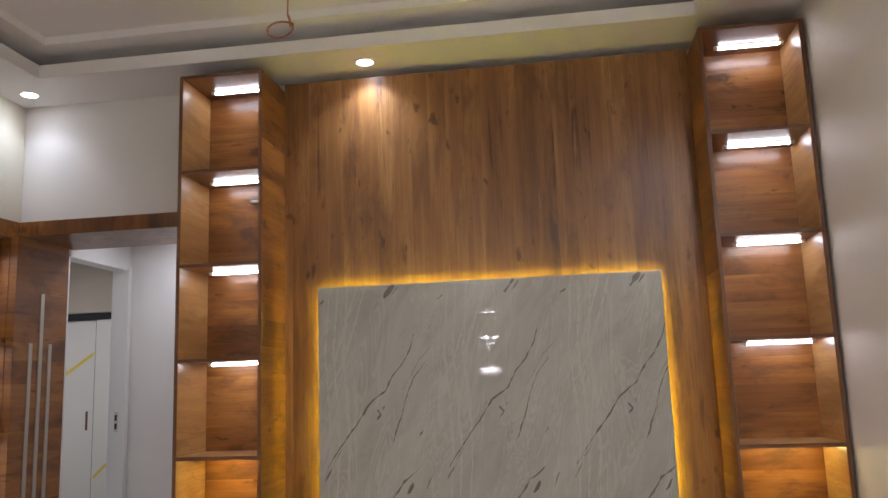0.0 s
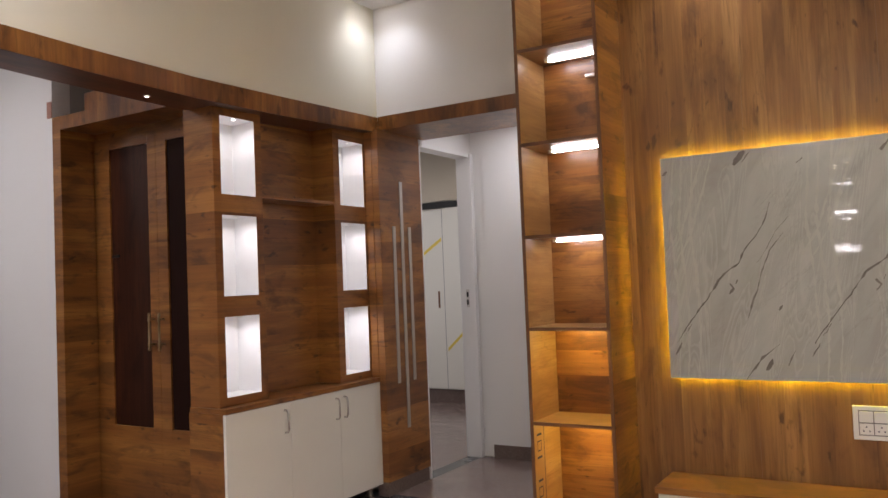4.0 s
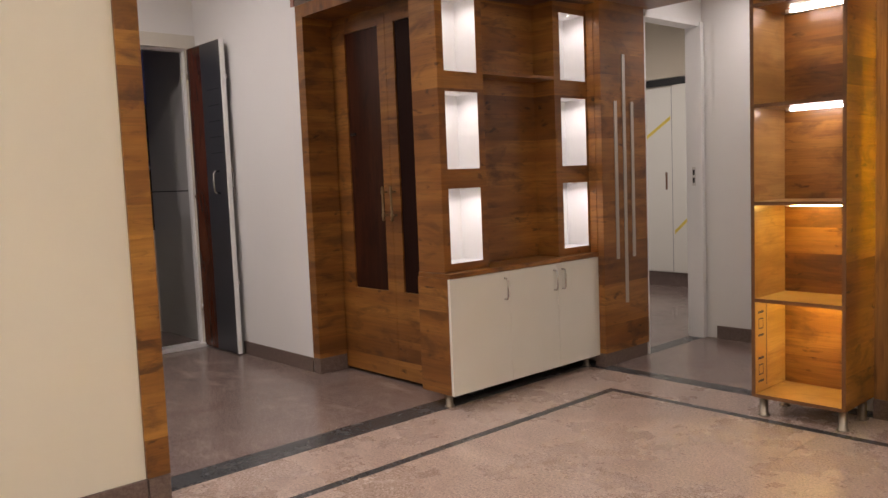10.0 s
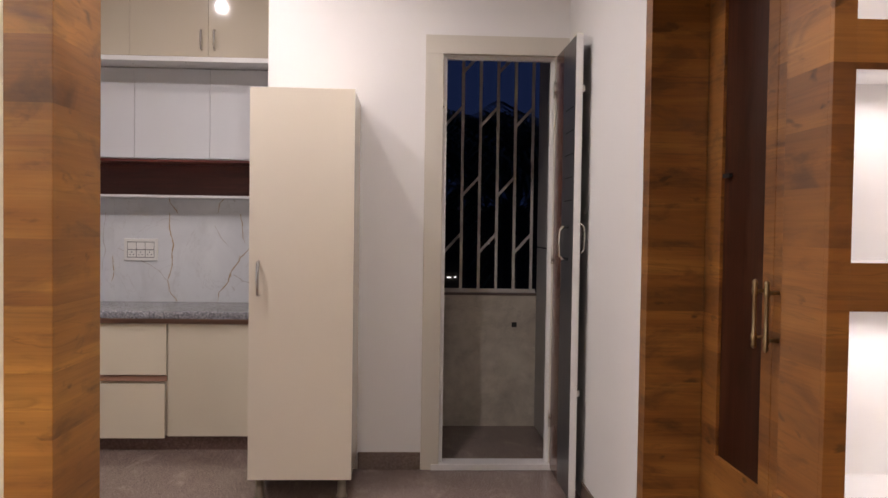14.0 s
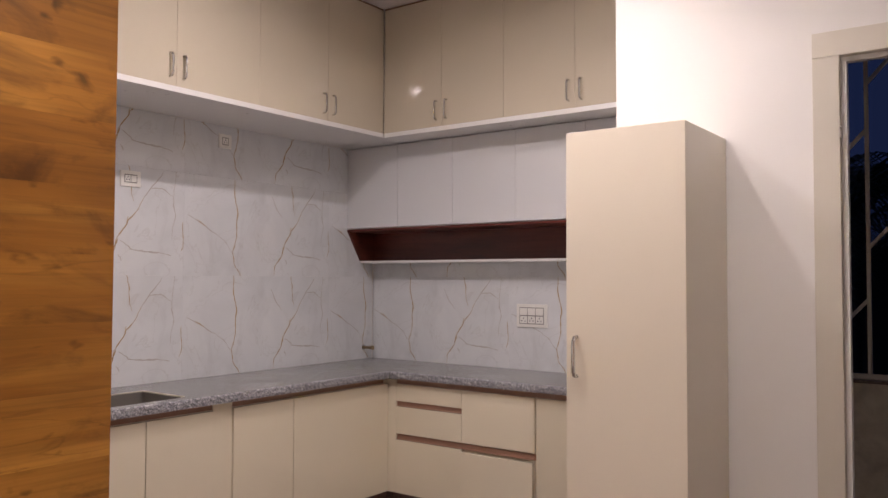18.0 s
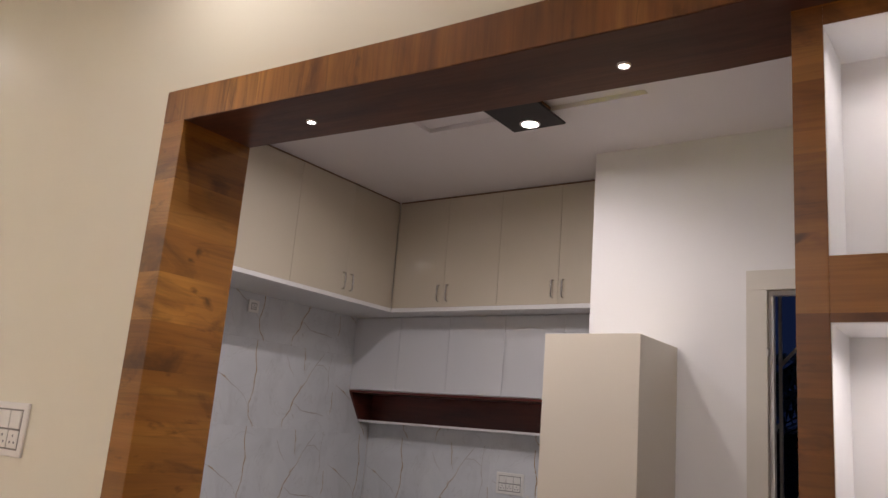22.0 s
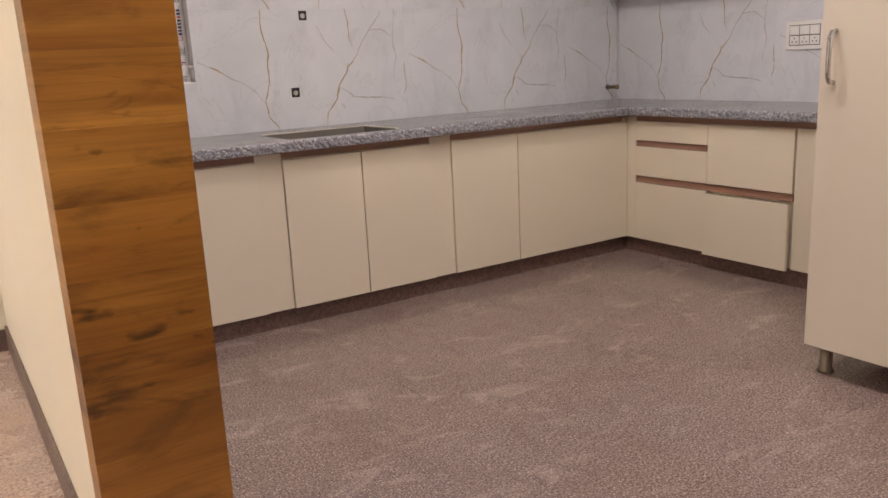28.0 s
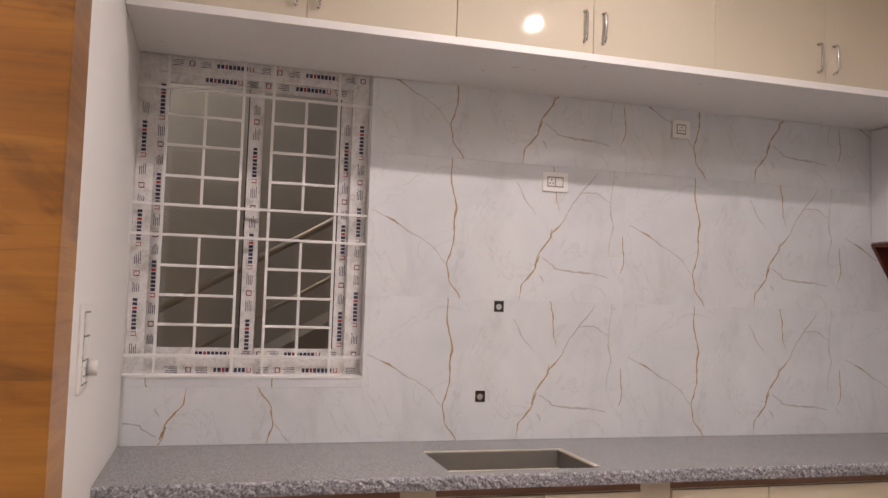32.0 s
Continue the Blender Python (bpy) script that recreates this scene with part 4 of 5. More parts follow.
add_tube(wire, [(-0.985 + 0.055 * math.sin(a) - 0.035, 3.2 + 0.004 * a, 2.80 + 0.035 * math.cos(a)) for a in [0.9 + k * 0.42 for k in range(16)]], 0.004, 6)
add_tube(wire, [(-0.985, 3.2, 2.85), (-0.978, 3.203, 2.83), (-0.975, 3.206, 2.80), (-0.965, 3.21, 2.815)], 0.005, 6)
solid("hanging_wire", wire, COPPER, "coil of reddish wire hanging from the ceiling", "wire")

# ---- crockery unit ----
crock = thing("crockery_unit", (-3.33, 4.0, 0), "wooden display unit with six lit white niches over a white cabinet", "cabinet")
FX, BX = -3.256, -3.425
niche_lamps = []
part("end_panel", box(-3.472, FX - 0.0182, 3.336, 3.354, 0.082, 2.385, 0.0005), WOODH, crock)
NZ = ((0.811, 1.230), (1.338, 1.766), (1.876, 2.293))
for ya, yb, na, nb in ((3.336, 3.690, 3.388, 3.639), (4.318, 4.644, 4.378, 4.628)):
    for y0, y1 in ((ya, na), (nb, yb)):
        part("stile", box(FX - 0.018, FX, y0, y1, 0.765, 2.385, 0.001), WOODH, crock)
    zs = (0.765, 0.811, 1.230, 1.338, 1.766, 1.876, 2.293, 2.385)
    for z0, z1 in zip(zs[::2], zs[1::2]):
        part("rail", box(FX - 0.018, FX, na, nb, z0, z1, 0.001), WOODH, crock)
    for z0, z1 in NZ:
        n = part("niche_back", box(BX - 0.01, BX, na - 0.01, nb + 0.01, z0 - 0.01, z1 + 0.01, 0), NICHE, crock, "white back of a lit niche")
        part("niche_side", box(BX, FX - 0.0015, na - 0.012, na + 0.001, z0 - 0.012, z1 + 0.012, 0), NICHE, n)
        part("niche_side", box(BX, FX - 0.0015, nb - 0.001, nb + 0.012, z0 - 0.012, z1 + 0.012, 0), NICHE, n)
        part("niche_floor", box(BX, FX - 0.0015, na + 0.001, nb - 0.001, z0 - 0.012, z0 + 0.001, 0), NICHE, n)
        part("niche_top", box(BX, FX - 0.0015, na + 0.001, nb - 0.001, z1 - 0.001, z1 + 0.012, 0), NICHE, n)
        niche_lamps.append(downlight((FX + BX) / 2 + 0.06, (na + nb) / 2, z1 - 0.0015, 0.33, (0.96, 0.98, 1.0), 0.015, "niche_light", "tiny lit downlight in a display niche", LENS_SMALL, "niche lights", 160))
part("inner_side", box(BX, FX - 0.018, 3.672, 3.690, 0.765, 2.385, 0), WOODH, crock)
part("inner_side", box(BX, FX - 0.018, 4.318, 4.336, 0.765, 2.385, 0), WOODH, crock)
part("outer_side", box(-3.46, -3.20, 4.645, 4.659, 0.765, 2.385, 0.001), WOODH, crock)
part("back_panel", box(BX - 0.012, BX, 3.690, 4.318, 0.765, 2.385, 0), WOODH, crock)
part("shelf", box(BX, FX - 0.004, 3.690, 4.318, 1.874, 1.893, 0.001), WOODH, crock)
part("base_side", box(-3.472, -3.221, 3.322, 3.3355, 0.080, 0.737, 0.001), WOODH, crock)
part("worktop", box(-3.46, -3.195, 3.318, 4.659, 0.738, 0.764, 0.002), WOODH, crock)
part("base_body", box(-3.46, -3.221, 3.336, 4.655, 0.080, 0.737, 0), WHITELAM, crock)
for ya, yb, hy in ((3.320, 3.798, 3.752), (3.800, 4.236, 4.198), (4.238, 4.656, 4.276)):
    d = part("door", box(-3.22, -3.20, ya, yb, 0.080, 0.735, 0.0015), WHITELAM, crock)
    bow_handle("handle", (-3.20, hy, 0.57), (-3.20, hy, 0.695), (0.026, 0, 0), CHROME, 0.006, d)
for y in (3.365, 4.62):
    leg(-3.292, y, 0.082, crock)

for ob in [crock] + niche_lamps:      # the whole unit is shifted to fit the camera's view
    ob.location += Vector((-0.030, 0.041, 0))

# ---- prayer cupboard ----
pooja = thing("prayer_cupboard", (-4.05, 3.6, 0), "built-in wooden prayer cupboard with two dark panelled doors", "cupboard")
part("jamb", box(-4.642, -4.562, 3.362, 3.625, 0.105, 2.456, 0.002), WOODH, pooja)
part("header", box(-4.562, -3.473, 3.362, 3.625, 2.374, 2.456, 0.002), WOODB, pooja)
part("upper_header", box(-4.33, -3.473, 3.366, 3.386, 2.4565, 2.56, 0.002), WOODB, pooja)
part("top_board", box(-4.64, -3.46, 3.64, 4.7, 2.42, 2.45, 0), WOODH, pooja)
part("side_panel", box(-3.490, -3.478, 3.3845, 4.65, 0.084, 2.385, 0), WOODH, pooja)
part("head_rail", box(-4.562, -3.491, 3.60, 3.62, 2.33, 2.374, 0), WOODH, pooja)
for x0, x1, g0, g1, gm, hx in ((-4.558, -3.984, -4.412, -4.058, MAHOG, -4.03), (-3.982, -3.491, -3.898, -3.60, DARKPANEL, -3.944)):
    d = part("door", (lambda bm: [add_box(bm, *s, 0.0012) for s in ((x0, g0, 3.582, 3.604, 0.02, 2.33), (g1, x1, 3.582, 3.604, 0.02, 2.33), (g0, g1, 3.582, 3.604, 0.02, 0.583), (g0, g1, 3.582, 3.604, 2.258, 2.33))] and bm)(bmesh.new()), WOODH, pooja)
    part("door_panel", box(g0, g1, 3.594, 3.602, 0.583, 2.258, 0), gm, d, "dark mahogany inset panel")
    h = part("pull_handle", tube([(hx, 3.545, 1.035 + z) for z in (0, 0.006, 0.012, 0.022, 0.03, 0.045, 0.05, 0.17, 0.175, 0.19, 0.198, 0.208, 0.214, 0.22)],
                                 [0.003, 0.008, 0.010, 0.007, 0.010, 0.010, 0.007, 0.007, 0.010, 0.010, 0.007, 0.010, 0.008, 0.003], 12), BRASS, d, "aged brass pull handle")
    for z in (1.072, 1.218):
        part("handle_stem", tube([(hx, 3.582, z), (hx, 3.545, z)], 0.006, 10), BRASS, d)

part("catch", box(-4.40, -4.34, 3.580, 3.594, 1.595, 1.61, 0.002), BLACK, pooja, "small dark door catch")
PLASTER = plain("raw red plaster", (0.42, 0.22, 0.17), 0.9, 0, 0.3)
solid("plaster_patch", box(-4.70, -4.6555, 3.366, 3.3715, 2.46, 2.56, 0.001), PLASTER, "bare red plaster patch beside the wooden header", "plaster")

# ---- balcony door ----
fr = tagged(new("door_frame"), "putty painted frame of the balcony door", "door frame", kind="structure")
part("jamb", box(DRX - 0.1, DRX + 0.018, 2.542, 2.646, 0, 2.394, 0.003), DOORFRAME, fr)
part("jamb", box(DRX - 0.1, DRX + 0.018, 3.290, 3.368, 0, 2.394, 0.003), DOORFRAME, fr)
part("head", box(DRX - 0.1, DRX + 0.018, 2.542, 3.368, 2.394, 2.50, 0.003), DOORFRAME, fr)
part("stop", box(DRX - 0.06, DRX - 0.02, 2.646, 2.668, 0.03, 2.372, 0.002), UPVC, fr)
part("stop", box(DRX - 0.06, DRX - 0.02, 3.268, 3.290, 0.03, 2.372, 0.002), UPVC, fr)
part("stop", box(DRX - 0.06, DRX - 0.02, 2.646, 3.290, 2.372, 2.394, 0.002), UPVC, fr)
part("sill", box(DRX - 0.1, DRX + 0.03, 2.60, 3.31, 0.0, 0.034, 0.003), LEDGE, fr)
for z in (0.42, 2.05):
    part("keeper", box(DRX + 0.004, DRX + 0.022, 2.642, 2.652, z, z + 0.045, 0.001), STEEL, fr)
door = thing("balcony_door", (-6.14, 3.30, 0), "open balcony door, dark grey with a red-brown strip", "door")
leafx = (-6.148, -5.915, -5.592)
part("leaf_panel", box(leafx[0], leafx[1], 3.292, 3.322, 0.014, 2.388, 0.001), REDWOOD, door, "red-brown wood strip of the door")
part("leaf_panel", box(leafx[1], leafx[2], 3.292, 3.322, 0.014, 2.388, 0.001), GREYDOOR, door, "dark grey door face")
part("edge", box(leafx[2], -5.578, 3.290, 3.324, 0.012, 2.390, 0.001), UPVC, door, "white door edge")
for k in range(5):
    part("groove", box(-5.83, -5.64, 3.2905, 3.2921, 1.55 + 0.12 * k, 1.555 + 0.12 * k, 0), BLACK, door)
bow_handle("handle", (-5.715, 3.292, 1.245), (-5.715, 3.292, 1.415), (0, -0.045, 0), CHROME, 0.008, door)
bow_handle("handle", (-5.62, 3.324, 1.28), (-5.62, 3.324, 1.43), (0, 0.03, 0), CHROME, 0.006, door)
for z in (0.25, 1.2, 2.15):
    part("hinge", tube([(-6.15, 3.288, z), (-6.15, 3.288, z + 0.1)], 0.008, 10), STEEL, door)
for z in (0.55, 2.1):
    part("bolt", box(-5.60, -5.574, 3.324, 3.335, z, z + 0.03, 0.001), STEEL, door)

# ---- balcony ----
solid("balcony_floor", box(-7.32, DRX - 0.1, 2.1, 3.5, -0.15, -0.008, 0), FLOORSTONE, "brown stone balcony floor", "floor", kind="structure")
par = tagged(part("parapet", box(-7.32, -7.2, 2.1, 3.46, -0.1, 0.925, 0.003), STAINED), "stone-clad balcony parapet with dark stains", "parapet", kind="structure")
part("coping", box(-7.33, -7.19, 2.1, 3.46, 0.925, 0.942, 0.002), SKIRT, par)
part("outlet", box(-7.2, -7.194, 3.20, 3.235, 0.70, 0.735, 0.001), BLACK, par)
balcony_wall = wall("wall_balcony", [(-7.2, DRX - 0.1, 3.372, 3.46, -0.1, 2.75), (-7.2, DRX - 0.1, 2.1, 2.2, -0.1, 2.75)], GREYWALL, "stone-clad balcony side walls")
part("tile_joint", box(-7.2, DRX - 0.1, 3.3695, 3.3718, 1.268, 1.277, 0), BLACK, balcony_wall)
solid("ceiling_balcony", box(-7.4, DRX - 0.1, 2.1, 3.5, 2.75, 2.85, 0), GREYWALL, "plaster balcony ceiling", "ceiling", kind="structure")
grill = thing("balcony_grill", (-7.25, 2.8, 0.94), "off-white steel balcony grill with slanted links", "grill")
bars = [2.2 + 0.1255 * k + 0.008 for k in range(10)]
for i, y in enumerate(bars):
    part("bar", box(-7.262, -7.242, y - 0.010, y + 0.010, 0.945, 2.72, 0), GRILL, grill)
for z in (0.955, 2.71):
    part("rail", box(-7.264, -7.240, 2.2, 3.37, z - 0.014, z + 0.014, 0), GRILL, grill)
for i in range(len(bars) - 1):
    for z in ((1.21, 2.11) if i % 2 == 0 else (1.615, 2.49)):
        y0, y1 = bars[i], bars[i + 1]
        part("link", prism([(y0, z), (y1, z + 0.14), (y1, z + 0.168), (y0, z + 0.028)], "x", -7.260, -7.244), GRILL, grill)

# night outside
ground = solid("ground", box(-300, -7.32, -200, 200, -3.3, -3.2, 0), EARTH, "dark ground outside", "ground", kind="structure")
house = thing("neighbour_house", (-21, 3, -3.2), "dark neighbouring house with small lit windows", "house")
part("wall", box(-24, -20, -1.5, 3.1, -3.2, 2.1, 0), EARTH, house)
part("roof", box(-24.2, -19.9, -1.7, 3.18, 2.1, 2.2, 0), GREYWALL, house)
# made-up block that shuts out the sky below the palms
sky_block = thing("neighbour_house", (-24, 6, -3.2), "dark house-shaped block added to hide the sky under the palms, with small lights", "house")
part("wall", box(-26, -22, 3.3, 9.5, -3.2, 1.85, 0), EARTH, sky_block)
part("roof", box(-26.2, -21.8, 3.2, 9.7, 1.85, 1.95, 0), GREYWALL, sky_block)
# small far lights, set on the added block
FARLIT = glow("far small light", (0.9, 0.95, 1.0), 0.9)
for y, z, w in ((3.50, 0.10, 0.10), (3.68, 0.11, 0.05), (3.98, 0.09, 0.16), (4.06, 0.02, 0.07), (4.5, 0.98, 0.08)):
    part("window", box(-21.99, -21.95, y, y + w, z, z + 0.035, 0), FARLIT, sky_block)


def palm(x, y, h, seed):
    r = random.Random(seed)
    t = thing("palm_tree", (x, y, -3.2), "dark palm tree against the evening sky", "tree", "palms")
    part("trunk", tube([(x + 0.1 * math.sin(k), y + 0.05 * k, -3.2 + h * k / 6) for k in range(7)], [0.22 - 0.015 * k for k in range(7)], 10), BARK, t)
    bm = bmesh.new()
    top = Vector((x + 0.1 * math.sin(6), y + 0.3, -3.2 + h))
    for f in range(30):
        a, up = f * 2.4 + r.uniform(-0.3, 0.3), r.uniform(-0.3, 1.1)
        d = Vector((math.cos(a), math.sin(a), 0))
        spine = [top + d * (2.4 * k / 8) + Vector((0, 0, up * 1.3 * k / 8 - 2.0 * (k / 8) ** 2)) for k in range(9)]
        for p, q in zip(spine, spine[1:]):
            for m in range(3):
                b = p.lerp(q, m / 3)
                for s in (-1, 1):
                    side = d.cross(Vector((0, 0, 1))) * s
                    tip = b + side * r.uniform(0.35, 0.6) + d * 0.25 + Vector((0, 0, -0.3))
                    w = d * 0.03
                    bm.faces.new([bm.verts.new(b - w), bm.verts.new(b + w), bm.verts.new(tip)])
    part("crown", bm, LEAF, t)


for x, y, h, s in ((-14, 2.0, 6.0, 1), (-17, 3.5, 6.7, 2), (-16, 4.6, 6.2, 3), (-18, 0.6, 6.5, 4), (-15, 5.6, 5.9, 5), (-19, 2.5, 6.4, 6), (-19.5, 4.6, 6.0, 7)):
    palm(x, y, h, s)

# ---- tall unit ----
tall = thing("tall_cabinet", (-5.89, 1.91, 0), "tall cream pantry cabinet with one door on steel legs", "cabinet")
part("body", box(DRX + 0.002, -5.646, 1.655, 2.177, 0.108, 2.093, 0.0015), TALLLAM, tall)
d = part("door", box(-5.644, -5.625, 1.653, 2.178, 0.106, 2.094, 0.002), TALLLAM, tall)
bow_handle("handle", (-5.625, 1.702, 1.048), (-5.625, 1.702, 1.216), (0.032, 0, 0), CHROME, 0.0085, d)
for x, y in ((-5.69, 1.705), (-5.70, 2.125), (-6.1, 1.705), (-6.1, 2.125)):
    leg(x, y, 0.108, tall, 0.022)

# ---- kitchen lower units ----
BFY, BFX = -0.107, -6.53
base = thing("base_cabinet", (-5.0, -0.4, 0), "cream lower kitchen cabinets along the window wall", "cabinet")
part("carcass", box(-6.53, KX - 0.005, WINY, BFY - 0.022, 0.09, 0.80, 0), TALLLAM, base)
part("kick_board", box(-6.56, KX - 0.005, -0.17, -0.145, 0, 0.088, 0), KICK, base)
for xa, xb in ((-3.84, -3.42), (-4.243, -3.842), (-4.764, -4.37), (-5.153, -4.766), (-5.703, -5.28), (-6.529, -5.705)):
    part("door", box(xa + 0.0012, xb - 0.0012, BFY - 0.020, BFY, 0.09, 0.782, 0.002), CREAMLAM, base)
for xa, xb in ((-3.42, KX - 0.006), (-4.37, -4.243), (-5.28, -5.153)):
    part("filler", box(xa + 0.001, xb - 0.001, BFY - 0.026, BFY - 0.012, 0.09, 0.812, 0.001), CREAMLAM, base)
part("handle_profile", box(-6.50, KX - 0.005, BFY - 0.03, BFY - 0.016, 0.786, 0.818, 0.001), PROFILE, base)
base2 = thing("drawer_cabinet", (-6.8, 0.5, 0), "cream drawer cabinet with brown handle profiles along the back wall", "cabinet")
part("carcass", box(BKX, BFX - 0.022, -0.10, 1.645, 0.09, 0.80, 0), TALLLAM, base2)
part("kick_board", box(-6.585, -6.56, -0.145, 1.645, 0, 0.088, 0), KICK, base2)
part("filler", box(BFX - 0.034, BFX - 0.002, BFY - 0.034, -0.042, 0.09, 0.812, 0.001), CREAMLAM, base2)
for ya, yb, z0, z1, off in ((-0.040, 0.471, 0.675, 0.785, 0), (-0.040, 0.471, 0.468, 0.640, 0), (0.474, 0.980, 0.470, 0.785, 0.002), (-0.040, 0.471, 0.09, 0.428, 0), (0.474, 0.978, 0.084, 0.420, 0.028), (0.990, 1.645, 0.09, 0.785, 0)):
    part("drawer_front", box(BFX - 0.020 + off, BFX + off, ya, yb, z0, z1, 0.002), CREAMLAM, base2)
for ya, yb, z0, z1 in ((-0.040, 0.471, 0.642, 0.672), (-0.040, 0.980, 0.430, 0.464), (-0.042, 1.645, 0.788, 0.818)):
    part("handle_profile", box(BFX - 0.03, BFX - 0.010, ya, yb, z0, z1, 0.001), PROFILE, base2)
    part("profile_lip", box(BFX - 0.010, BFX - 0.004, ya, yb, z0, z0 + 0.006, 0.001), PROFILE, base2)


# ---- counter ----
def counter_top():
    """Butted slabs that leave a cut-out for the sink."""
    fy, fx, z0, z1 = -0.066, -6.492, 0.822, 0.868
    for s in ((-7.09, -4.98, WINY, fy), (-4.42, KX - 0.002, WINY, fy), (-4.98, -4.42, WINY, -0.47), (-4.98, -4.42, -0.135, fy), (-7.09, fx, fy, 1.648)):
        part("slab", box(s[0], s[1], s[2], s[3], z0, z1, 0), COUNTER, ctop)


ctop = thing("countertop", (-5.0, -0.4, 0.82), "grey speckled granite countertop with a rough chiselled edge", "countertop")
counter_top()
rng = random.Random(9)


def rough_edge(a, b, out):
    """A chiselled strip along the slab's front between two points."""
    bm = bmesh.new()
    a, b, o = Vector(a), Vector(b), Vector(out)
    n = int((b - a).length / 0.016)
    rows = []
    for i in range(n + 1):
        p = a.lerp(b, i / n)
        rows.append([bm.verts.new(p + o * 0.001 + Vector((0, 0, 0.8685)))] +
                    [bm.verts.new(p + o * rng.uniform(0.002, 0.008) + Vector((0, 0, z + rng.uniform(-0.003, 0.003)))) for z in (0.860, 0.848, 0.836)] +
                    [bm.verts.new(p + o * 0.002 + Vector((0, 0, 0.8215)))])
    for u, v in zip(rows, rows[1:]):
        for k in range(4):
            bm.faces.new((u[k], u[k + 1], v[k + 1], v[k]))
    return bm


part("rough_edge", rough_edge((KX - 0.002, -0.066, 0), (-6.485, -0.066, 0), (0, 1, 0)), COUNTEREDGE, ctop)
part("rough_edge", rough_edge((-6.492, -0.06, 0), (-6.492, 1.648, 0), (1, 0, 0)), COUNTEREDGE, ctop)
SINKEDGE = plain("cream sealant", (0.47, 0.43, 0.34), 0.5)
part("sealant", box(-5.0, -4.975, -0.475, -0.14, 0.868, 0.872, 0.001), SINKEDGE, ctop)
part("sealant", box(-5.0, -4.42, -0.49, -0.47, 0.868, 0.872, 0.001), SINKEDGE, ctop)
# dark boards line the cut-out; its inner shade is in their colour
SINKSHADE = plain("shaded sink lining", (0.12, 0.11, 0.10), 0.6)
sink = thing("sink", (-4.7, -0.37, 0.66), "open sink cut-out lined dark for the shade inside", "sink")
for nm, s in (("shelf_floor", (-4.98, -4.42, -0.47, -0.135, 0.655, 0.66)), ("rim", (-4.98, -4.977, -0.47, -0.135, 0.66, 0.866)), ("rim", (-4.423, -4.42, -0.47, -0.135, 0.66, 0.866)), ("rim", (-4.977, -4.423, -0.47, -0.467, 0.66, 0.866)), ("rim", (-4.977, -4.423, -0.138, -0.135, 0.66, 0.8215))):
    part(nm, box(*s, 0), SINKSHADE if nm == "rim" else GAPGREY, sink)

# ---- upper units ----
loft = thing("loft_cabinet", (-5.0, -0.45, 2.4), "beige glossy loft cabinets above the kitchen window wall", "cabinet")
LFY, LFX = -0.215, -6.594
part("ledge", box(-6.60, KX - 0.002, WINY, LFY + 0.012, 2.402, 2.432, 0.002), LEDGE, loft)
part("carcass", box(-6.60, KX - 0.002, WINY, LFY - 0.021, 2.4325, KZ - 0.002, 0), BEIGE, loft)
xs = (-3.35, -3.87, -4.42, -4.975, -5.52, -6.065, -6.592)
for i, (xb, xa) in enumerate(zip(xs, xs[1:])):
    d = part("door", box(xa + 0.001, xb - 0.001, LFY - 0.020, LFY, 2.435, 3.266, 0.0015), BEIGE, loft)
    hx = xa + 0.040 if i % 2 == 0 else xb - 0.040
    bow_handle("handle", (hx, LFY, 2.478), (hx, LFY, 2.598), (0, 0.026, 0), CHROME, 0.006, d)
part("filler", box(-3.349, KX - 0.003, LFY - 0.020, LFY - 0.002, 2.435, 3.266, 0.001), BEIGE, loft)
part("shadow_gap", box(-6.592, KX - 0.003, LFY - 0.019, LFY - 0.008, 3.266, KZ, 0), WOODEDGE, loft)
loft2 = thing("loft_cabinet", (-6.85, 0.6, 2.4), "beige glossy loft cabinets above the back wall", "cabinet")
part("ledge", box(BKX, LFX + 0.012, LFY + 0.012, 1.65, 2.402, 2.432, 0.002), LEDGE, loft2)
part("ledge", box(BKX, -6.6005, WINY, LFY + 0.0115, 2.402, 2.432, 0.002), LEDGE, loft2)
part("carcass", box(BKX, LFX - 0.021, LFY, 1.65, 2.4325, KZ - 0.002, 0), BEIGE, loft2)
ys = (-0.213, 0.265, 0.730, 1.206, 1.65)
for i, (ya, yb) in enumerate(zip(ys, ys[1:])):
    d = part("door", box(LFX - 0.020, LFX, ya + 0.001, yb - 0.001, 2.435, 3.266, 0.0015), BEIGE, loft2)
    hy = yb - 0.040 if i % 2 == 0 else ya + 0.040
    bow_handle("handle", (LFX, hy, 2.478), (LFX, hy, 2.598), (0.026, 0, 0), CHROME, 0.006, d)
part("shadow_gap", box(LFX - 0.019, LFX - 0.008, LFY, 1.65, 3.266, KZ, 0), WOODEDGE, loft2)

mid = thing("wall_cabinet", (-6.95, 0.5, 1.8), "white wall cabinet with a dark open shelf under it", "cabinet")
MFX = -6.80
part("carcass", box(BKX, MFX - 0.021, WINY + 0.001, 1.65, 1.815, 2.4015, 0), MIDWHITE, mid)
ys = (WINY + 0.002, -0.262, 0.207, 0.692, 1.170, 1.65)
for ya, yb in zip(ys, ys[1:]):
    part("door", box(MFX - 0.020, MFX, ya + 0.001, yb - 0.001, 1.822, 2.396, 0.0015), MIDWHITE, mid)
part("bottom_board", box(BKX, MFX - 0.001, WINY + 0.001, 1.65, 1.800, 1.8145, 0.001), WALNUT, mid)
part("shelf_back", box(BKX, BKX + 0.008, WINY + 0.001, 1.65, 1.592, 1.799, 0), WALNUT, mid)
